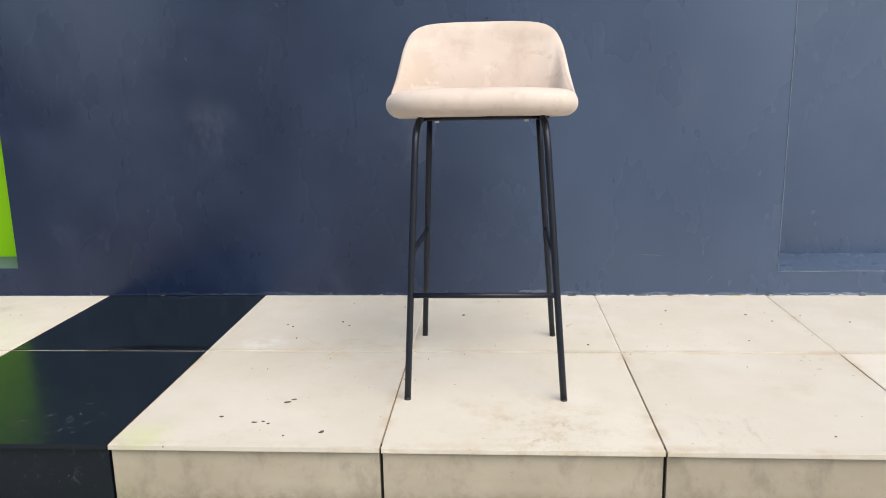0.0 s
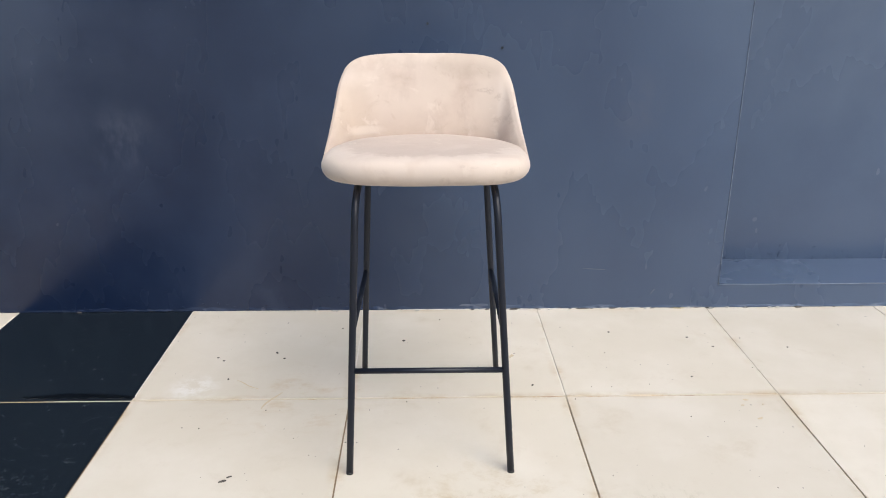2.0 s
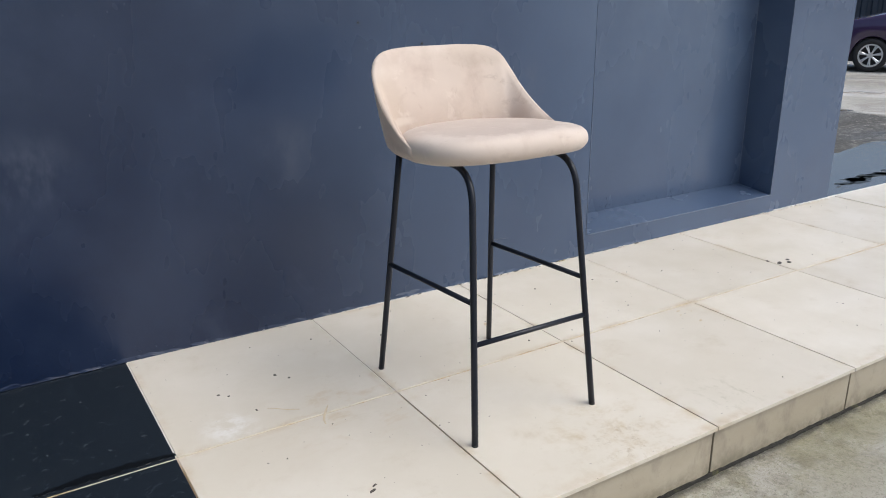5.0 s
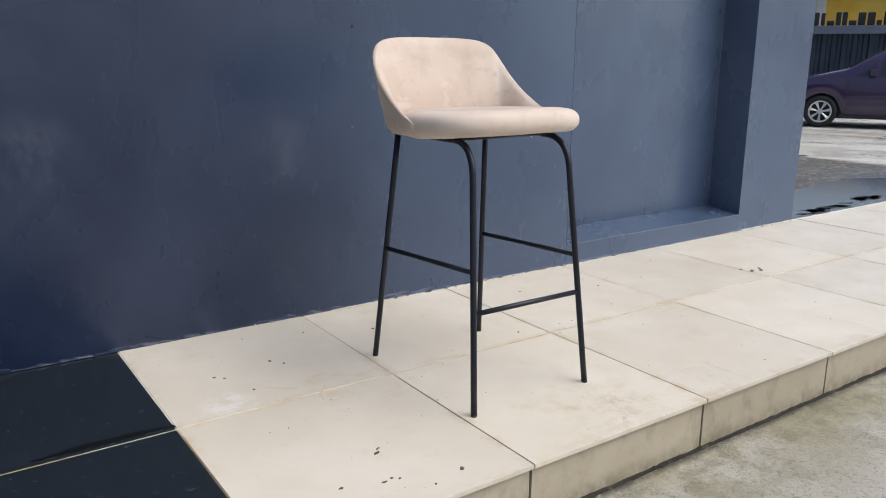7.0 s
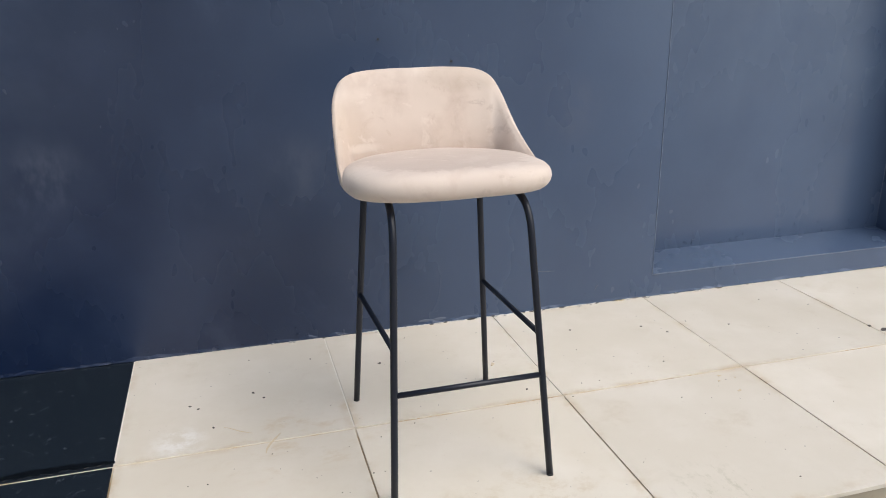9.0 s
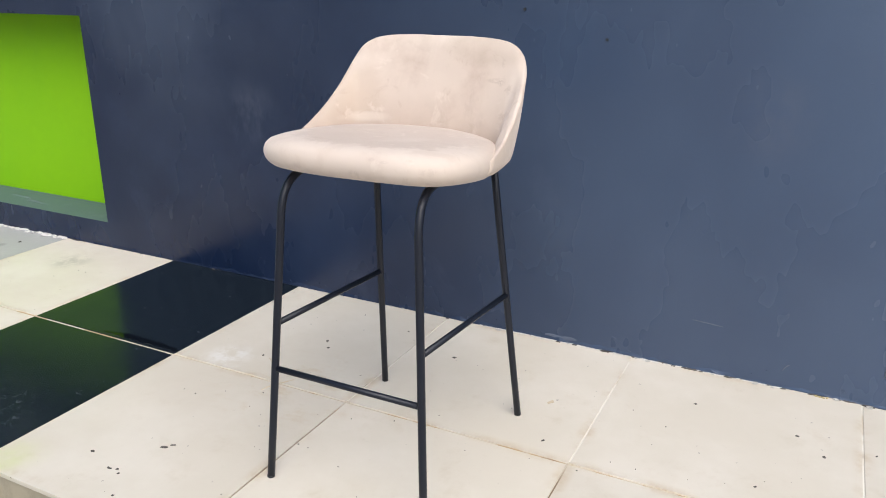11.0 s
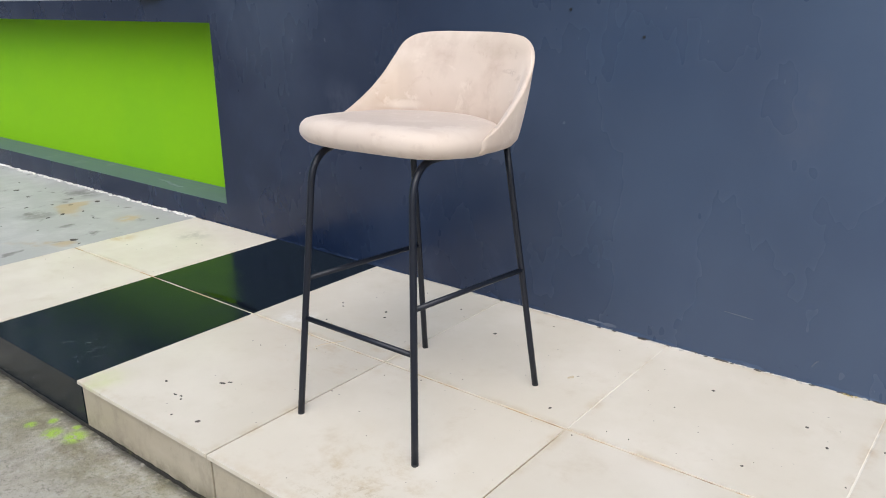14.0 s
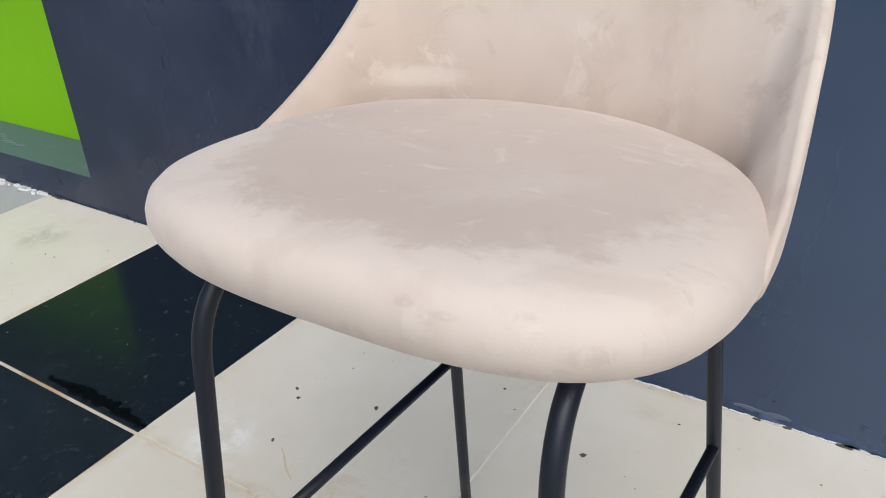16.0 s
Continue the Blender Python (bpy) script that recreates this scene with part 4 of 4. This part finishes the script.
def build_far():
    fence = thing("metal_fence", "dark navy corrugated metal sheet fence with slate beam", "fence", FAR)
    rows = []
    x = -9.0
    while x < 14.0:
        for dx, dy in ((0.0, 0.0), (0.10, 0.0), (0.14, -0.05), (0.26, -0.05)):
            rows.append([(x + dx, dy, 0.0), (x + dx, dy, 1.95)])
        x += 0.30
    bm = grid_surface(rows)
    part("sheeting", bm, fence_mat, fence)
    part("beam", box((-9.0, -0.16, 1.95), (14.0, 0.10, 2.21), 0.01), beam_mat, fence, "slate grey top beam")
    part("base_rail", box((-9.0, -0.12, 0.0), (14.0, 0.06, 0.16), 0.01), fence_mat, fence)
    for k in range(8):
        part("fence_post", box((-9.0 + k * 3.2, -0.10, 0.0), (-8.86 + k * 3.2, -0.055, 1.95), 0.008), fence_mat, fence)

    sign = thing("roof_sign", "row of thick black raised bars standing on the fence beam", "sign", FAR)
    rng = random.Random(12)
    x = -3.0
    while x < 5.0:
        w, h = rng.choice((0.12, 0.15, 0.22)), rng.choice((0.40, 0.42, 0.36, 0.42, 0.16))
        part("sign_bar", box((x, -0.05, 2.21), (x + w, 0.05, 2.21 + h), 0.04), sign_mat, sign)
        x += w + rng.uniform(0.03, 0.06)

    b = thing("building", "low yellow painted building with pale trims", "building", FAR @ pose(0, 4.0, 0))
    part("facade", box((-14.0, 0.0, 0.0), (24.0, 6.0, 3.7), 0.02), yellow, b)
    part("roof", box((-14.4, -0.5, 3.7), (24.4, 6.4, 3.95), 0.02), facade_grey, b)
    for k in range(9):
        x = -12.0 + k * 3.6
        part("pilaster", box((x, -0.10, 0.0), (x + 0.32, 0.05, 3.7), 0.02), facade_grey, b)
        w = part("window", box((x + 1.0, -0.04, 0.9), (x + 2.6, 0.02, 2.0), 0.01), white_alu, b)
        part("pane", box((x + 1.06, -0.06, 0.96), (x + 1.77, -0.045, 1.94)), car_glass, w)
        part("pane", box((x + 1.83, -0.06, 0.96), (x + 2.54, -0.045, 1.94)), car_glass, w)


build_far()


# ---- small things ----
CLOTH = (-1.955, WALL_Y - 0.002, 1.0045)
build_cloth()


def puddle(cx, cy, z, rx, ry, seed, turn):
    """A thin uneven sheet of water."""
    c, s = math.cos(turn), math.sin(turn)
    ring = []
    for k in range(72):
        a = 2 * math.pi * k / 72
        q = 0.85 + 0.35 * noise.noise(Vector((2 * math.cos(a), 2 * math.sin(a), seed))) + 0.12 * noise.noise(Vector((7 * math.cos(a), 7 * math.sin(a), seed)))
        x, y = rx * q * math.cos(a), ry * q * math.sin(a)
        ring.append((cx + c * x - s * y, cy + s * x + c * y))
    return grid_surface([[(x, y, z) for x, y in ring], [(x, y, z + 0.003) for x, y in ring]], True, True)


def build_flecks():
    spots = [(-0.263, 0.229, 0.010, 0.5, 0.4), (-0.25, 0.245, 0.008, 0.4, 0.4), (-0.31, 0.113, 0.007, 0.5, 0.0), (-0.29, 0.118, 0.005, 0.7, 0), (-0.275, 0.108, 0.004, 1, 0), (-0.397, 0.142, 0.006, 0.6, 0.2),
             (-0.143, 0.067, 0.008, 0.8, 0.7), (-0.224, 0.046, 0.004, 1, 0), (0.14, 0.955, 0.006, 1, 0), (0.812, 1.005, 0.005, 1, 0), (1.058, 0.961, 0.005, 1, 0), (0.988, 0.701, 0.005, 0.5, 0.6),
             (1.821, 0.692, 0.020, 0.5, 0.3), (1.862, 0.675, 0.016, 0.6, 0.2), (1.80, 0.73, 0.008, 1, 0), (1.885, 0.70, 0.008, 1, 0)]
    bm = None
    for k, (x, y, r, q, a) in enumerate(spots):
        bm = join(bm, flake(x, y, 0.0006, r, k, q, 0.0010, a))
    rng = random.Random(21)
    for k in range(70):
        bm = join(bm, flake(rng.uniform(-1.75, 3.2), rng.uniform(0.02, 1.16), 0.0006, rng.uniform(0.0010, 0.0028), 100 + k, rng.uniform(0.4, 1), 0.0010, rng.uniform(0, 3)))
    tagged(part("dirt_flecks", bm, dark_flake), "dark dirt flecks scattered over the cream tiles", "dirt", kind="stuff")
    bm = None
    for k in range(70):
        bm = join(bm, flake(rng.uniform(-5.0, -1.82), 0.1 + 1.07 * rng.random() ** 0.7, -0.0015, rng.uniform(0.004, 0.022), 300 + k, rng.uniform(0.3, 1), 0.001, rng.uniform(0, 3)))
    tagged(part("dirt_flecks", bm, dark_flake), "dark stains and grit on the pale concrete", "dirt", kind="stuff")
    bm = None
    for k in range(36):
        x = rng.choice((rng.uniform(0.4, 1.5), rng.uniform(2.3, 2.6), rng.uniform(-0.6, 1.3)))
        bm = join(bm, flake(x, WALL_Y - 0.006 - 0.008 * rng.random(), 0.0006, rng.uniform(0.003, 0.010), 600 + k, 0.5, 0.003, rng.uniform(-0.3, 0.3)))
    tagged(part("plaster_chips", bm, white_chip), "pale plaster crumbs along the foot of the wall", "plaster", kind="stuff")
    # torn white plaster where the slab meets the wall, and a white seam right of the niche
    bm, x = None, -5.2
    while x < -1.80:
        bm = join(bm, flake(x, WALL_Y - 0.004 - 0.018 * rng.random() ** 2, -0.0012, rng.uniform(0.008, 0.026), int(9000 + 100 * (x + 9)), rng.uniform(0.3, 0.8), 0.004, rng.uniform(-0.4, 0.4)))
        x += rng.uniform(0.012, 0.040)
    x = 2.49
    while x < 2.93:
        bm = join(bm, flake(x, WALL_Y - 0.003 - 0.006 * rng.random(), 0.0006, rng.uniform(0.008, 0.020), int(9900 + 100 * x), 0.4, 0.005, rng.uniform(-0.2, 0.2)))
        x += rng.uniform(0.012, 0.03)
    x = 0.12
    while x < 1.0:
        bm = join(bm, flake(x, WALL_Y - 0.004 - 0.003 * rng.random(), 0.0006, rng.uniform(0.008, 0.014), int(9300 + 1000 * x), 0.20, 0.0015, rng.uniform(-0.1, 0.1)))
        x += rng.uniform(0.006, 0.020)
    tagged(part("plaster_edge", bm, white_plaster), "torn white plaster along the foot of the wall", "plaster", kind="stuff")
    bm = None
    for k in range(4):
        bm = join(bm, flake(1.090 + 0.009 * k, WALL_Y - 0.008 - 0.005 * rng.random(), 0.0006, rng.uniform(0.003, 0.006), 7700 + k, 0.6, 0.003, 0.3 * k))
    tagged(part("sealant_foam", bm, foam_mat), "crumbs of yellow sealant foam in the wall foot crack", "foam", kind="stuff")
    bm = None
    for k in range(9):
        bm = join(bm, flake(-2.25 + 0.03 * k, WALL_Y + 0.05 + 0.06 * rng.random(), GREEN[2] + 0.003, rng.uniform(0.008, 0.024), 7800 + k, 0.25, 0.001, 0.2 + 0.3 * rng.random()))
    tagged(part("sill_scrapes", bm, scrape_mat), "pale scrapes on the painted sill of the lime recess", "paint", kind="stuff")
    bm = None
    for k in range(26):
        x = -0.90 + 0.295 * k / 25
        q = 0.010 + 0.016 * math.sin(math.pi * (k + 0.5) / 26) * rng.uniform(0.6, 1.1)
        bm = join(bm, flake(x, 0.606 + 0.55 * q + 0.010 * rng.random(), 0.0005 + 0.00001 * k, q, 4400 + k, rng.uniform(0.45, 0.8), 0.0005, rng.uniform(-0.4, 0.4)))
    tagged(part("water_film", bm, water_mat), "thin wet patch beside the joint on the black tile", "water", kind="stuff")
    bm = join(puddle(4.6, 1.75, -0.150, 1.7, 0.62, 80, 0.1), puddle(6.2, 4.0, -0.150, 0.9, 0.22, 81, -0.5))
    bm = join(bm, puddle(5.2, 3.3, -0.150, 0.8, 0.10, 82, -0.45))
    # dark flakes drawn in place of the puddle's reflections
    reflections = None
    for k in range(26):
        t = k / 25
        reflections = join(reflections, flake(3.75 + 1.25 * t + rng.uniform(-0.05, 0.05), 1.63 + 0.12 * t + 0.06 * rng.random(), -0.1465, rng.uniform(0.03, 0.11) * (0.4 + abs(math.sin(5 * t))), 8800 + k, 0.45, 0.001, rng.uniform(-0.5, 0.5)))
    tagged(part("puddle_reflections", reflections, reflection_mat), "dark flakes standing for reflections at the edge of the puddle", "weed", kind="stuff")
    tagged(part("puddle", bm, puddle_mat), "shallow rain puddles on the yard", "puddle", kind="stuff")


build_flecks()


def build_strip():
    s = thing("striped_strip", "short black and white striped strip on the sill", "strip", pose(-1.72, WALL_Y + 0.002, 1.005))
    for k in range(5):
        part("stripe", box((-0.12 + 0.045 * k, 0.0, 0.0), (-0.075 + 0.045 * k, 0.008, 0.007), 0.001), (white_chip, trim_black)[k % 2], s)


build_strip()


def ribbon(points, width, z, thick=0.0008):
    """A thin uneven streak lying along points."""
    rows = []
    for i, (x, y) in enumerate(points):
        xa, ya = points[max(i - 1, 0)]
        xb, yb = points[min(i + 1, len(points) - 1)]
        d = math.hypot(xb - xa, yb - ya)
        nx, ny = -(yb - ya) / d, (xb - xa) / d
        w = width * (0.35 + 0.65 * math.sin(math.pi * (i + 0.5) / len(points))) * (1 + 0.5 * noise.noise(Vector((i * 0.9, x, y))))
        rows.append([(x - nx * w, y - ny * w, z), (x - nx * w * 0.6, y - ny * w * 0.6, z + thick), (x + nx * w * 0.6, y + ny * w * 0.6, z + thick), (x + nx * w, y + ny * w, z)])
    return grid_surface(rows)


def build_marks():
    bm = ribbon([(-0.335 + 0.008 * k, 0.705 - 0.006 * k + 0.002 * math.sin(k * 0.9)) for k in range(10)], 0.0022, 0.0004)
    bm = join(bm, ribbon([(-0.205 - 0.030 * math.cos(0.25 * k), 0.545 + 0.011 * k) for k in range(9)], 0.0036, 0.0004))
    for k, (x, y, q) in enumerate(((1.094, 0.568, 0.008), (1.076, 0.54, 0.006), (1.097, 0.473, 0.009), (1.133, 0.544, 0.005), (0.474, 0.843, 0.011))):
        bm = join(bm, flake(x, y, 0.0004, q, 900 + k, 0.6, 0.0008, 0.3 * k))
    tagged(part("rust_marks", bm, rust_flake), "rust brown streaks and spots on the cream tiles", "stain", kind="stuff")

    rng = random.Random(33)
    bm = None
    for x, y, q in ((-0.251, 0.878, 0.007), (-0.222, 0.839, 0.005), (-0.425, 0.848, 0.005), (-0.403, 0.827, 0.005), (-0.362, 0.712, 0.005), (-0.065, 1.049, 0.004), (0.516, 0.662, 0.006), (1.119, 0.893, 0.005), (1.228, 0.953, 0.004), (1.354, 0.886, 0.004)):
        bm = join(bm, flake(x, y, 0.0005, q, int(1000 * (x + 9)), rng.uniform(0.35, 0.8), 0.0010, rng.uniform(0, 3)))
    for k in range(46):
        bm = join(bm, flake(rng.choice((rng.uniform(0.45, 1.28), rng.uniform(-1.8, 2.9))), WALL_Y - 0.003 - 0.006 * rng.random(), 0.0005, rng.uniform(0.004, 0.016), 700 + k, 0.28, 0.0022, rng.uniform(-0.15, 0.15)))
    tagged(part("dirt_flecks", bm, dark_flake), "dark grit on the tiles and in the wall foot crack", "dirt", kind="stuff")

    for x, z in ((0.222, 0.966), (0.456, 0.893)):
        hole = tube([(x, WALL_Y - 0.003, z), (x, WALL_Y + 0.004, z)], 0.004, 10)
        tagged(part("wall_plug", hole, trim_black), "small dark plug set in the navy wall", "wall plug", group="wall plugs")

    def smear(points, width):
        flat = ribbon(points, width, 0.0)
        for v in flat.verts:
            v.co = Vector((v.co.x, WALL_Y - 0.0003 - v.co.z, v.co.y))
        return flat
    bm = smear([(0.755 + 0.009 * k, 0.150 - 0.0006 * k) for k in range(10)], 0.0014)
    bm = join(bm, smear([(0.33 + 0.011 * k, 0.013 + 0.002 * math.sin(k)) for k in range(10)], 0.0060))
    bm = join(bm, smear([(1.0 + 0.004 * k, 0.05 + 0.02 * math.sin(0.4 * k)) for k in range(5)], 0.0016))
    tagged(part("plaster_smears", bm, scuff_mat), "pale scratches and dull plaster smears on the navy wall", "plaster", kind="stuff")


build_marks()


def build_rough_edges():
    rng = random.Random(57)
    # damp dirt packed along the foot of the step
    rows, x = [], -1.80
    while x < 7.2:
        w = 0.002 + 0.004 * rng.random() ** 2 + 0.004 * max(0.0, noise.noise(Vector((x * 3.0, 1.0, 0.0))))
        h = 0.003 + 0.005 * rng.random()
        rows.append([(x, 0.010, -0.1435 + h * 0.4), (x, -0.001, -0.1485 + h), (x, -w * 0.6, -0.1497 + h * 0.4), (x, -w, -0.1505)])
        x += rng.uniform(0.012, 0.03)
    tagged(part("step_dirt", grid_surface(rows), step_dirt), "damp mossy dirt packed along the foot of the step", "dirt", kind="stuff")

    # clots of old paint low on the wall and in the niche
    bm = None
    def clot(x, y, z, q, seed):
        f = flake(0.0, 0.0, 0.0, q, seed, rng.uniform(0.4, 0.9), q * 0.35, rng.uniform(-0.4, 0.4))
        for v in f.verts:
            v.co = Vector((x + v.co.x, y - v.co.z, z + v.co.y))
        return f
    for k in range(120):
        x = rng.choice((rng.uniform(-1.25, -0.55), rng.uniform(-1.5, 1.2)))
        bm = join(bm, clot(x, WALL_Y, 0.006 + 0.05 * rng.random() ** 2.2, rng.uniform(0.002, 0.007), 1200 + k))
    for k in range(90):
        x = rng.uniform(NICHE[0] + 0.02, NICHE[1] - 0.02)
        bm = join(bm, clot(x, WALL_Y + DEPTH, NICHE[2] + 0.026 + 0.05 * rng.random() ** 2.5, rng.uniform(0.002, 0.008), 1500 + k))
    tagged(part("paint_clots", bm, navy), "lumpy clots of navy paint low on the wall", "paint", kind="stuff")

    # ragged dark strip along the top of the lime panel
    rows = []
    for k in range(41):
        x = -2.09 + 0.545 * k / 40
        w = (0.001 + 0.009 * (k / 40) ** 1.5) * (0.8 + 0.5 * rng.random())
        y = WALL_Y + DEPTH - 0.0075
        rows.append([(x, y + 0.004, GREEN[3] - 0.0005), (x, y, GREEN[3] - 0.0005), (x, y, GREEN[3] - w), (x, y + 0.004, GREEN[3] - w)])
    tagged(part("panel_dark_strip", grid_surface(rows, True, True), trim_black), "ragged dark strip along the top of the lime panel", "crack", kind="stuff")


build_rough_edges()
build_tiles()
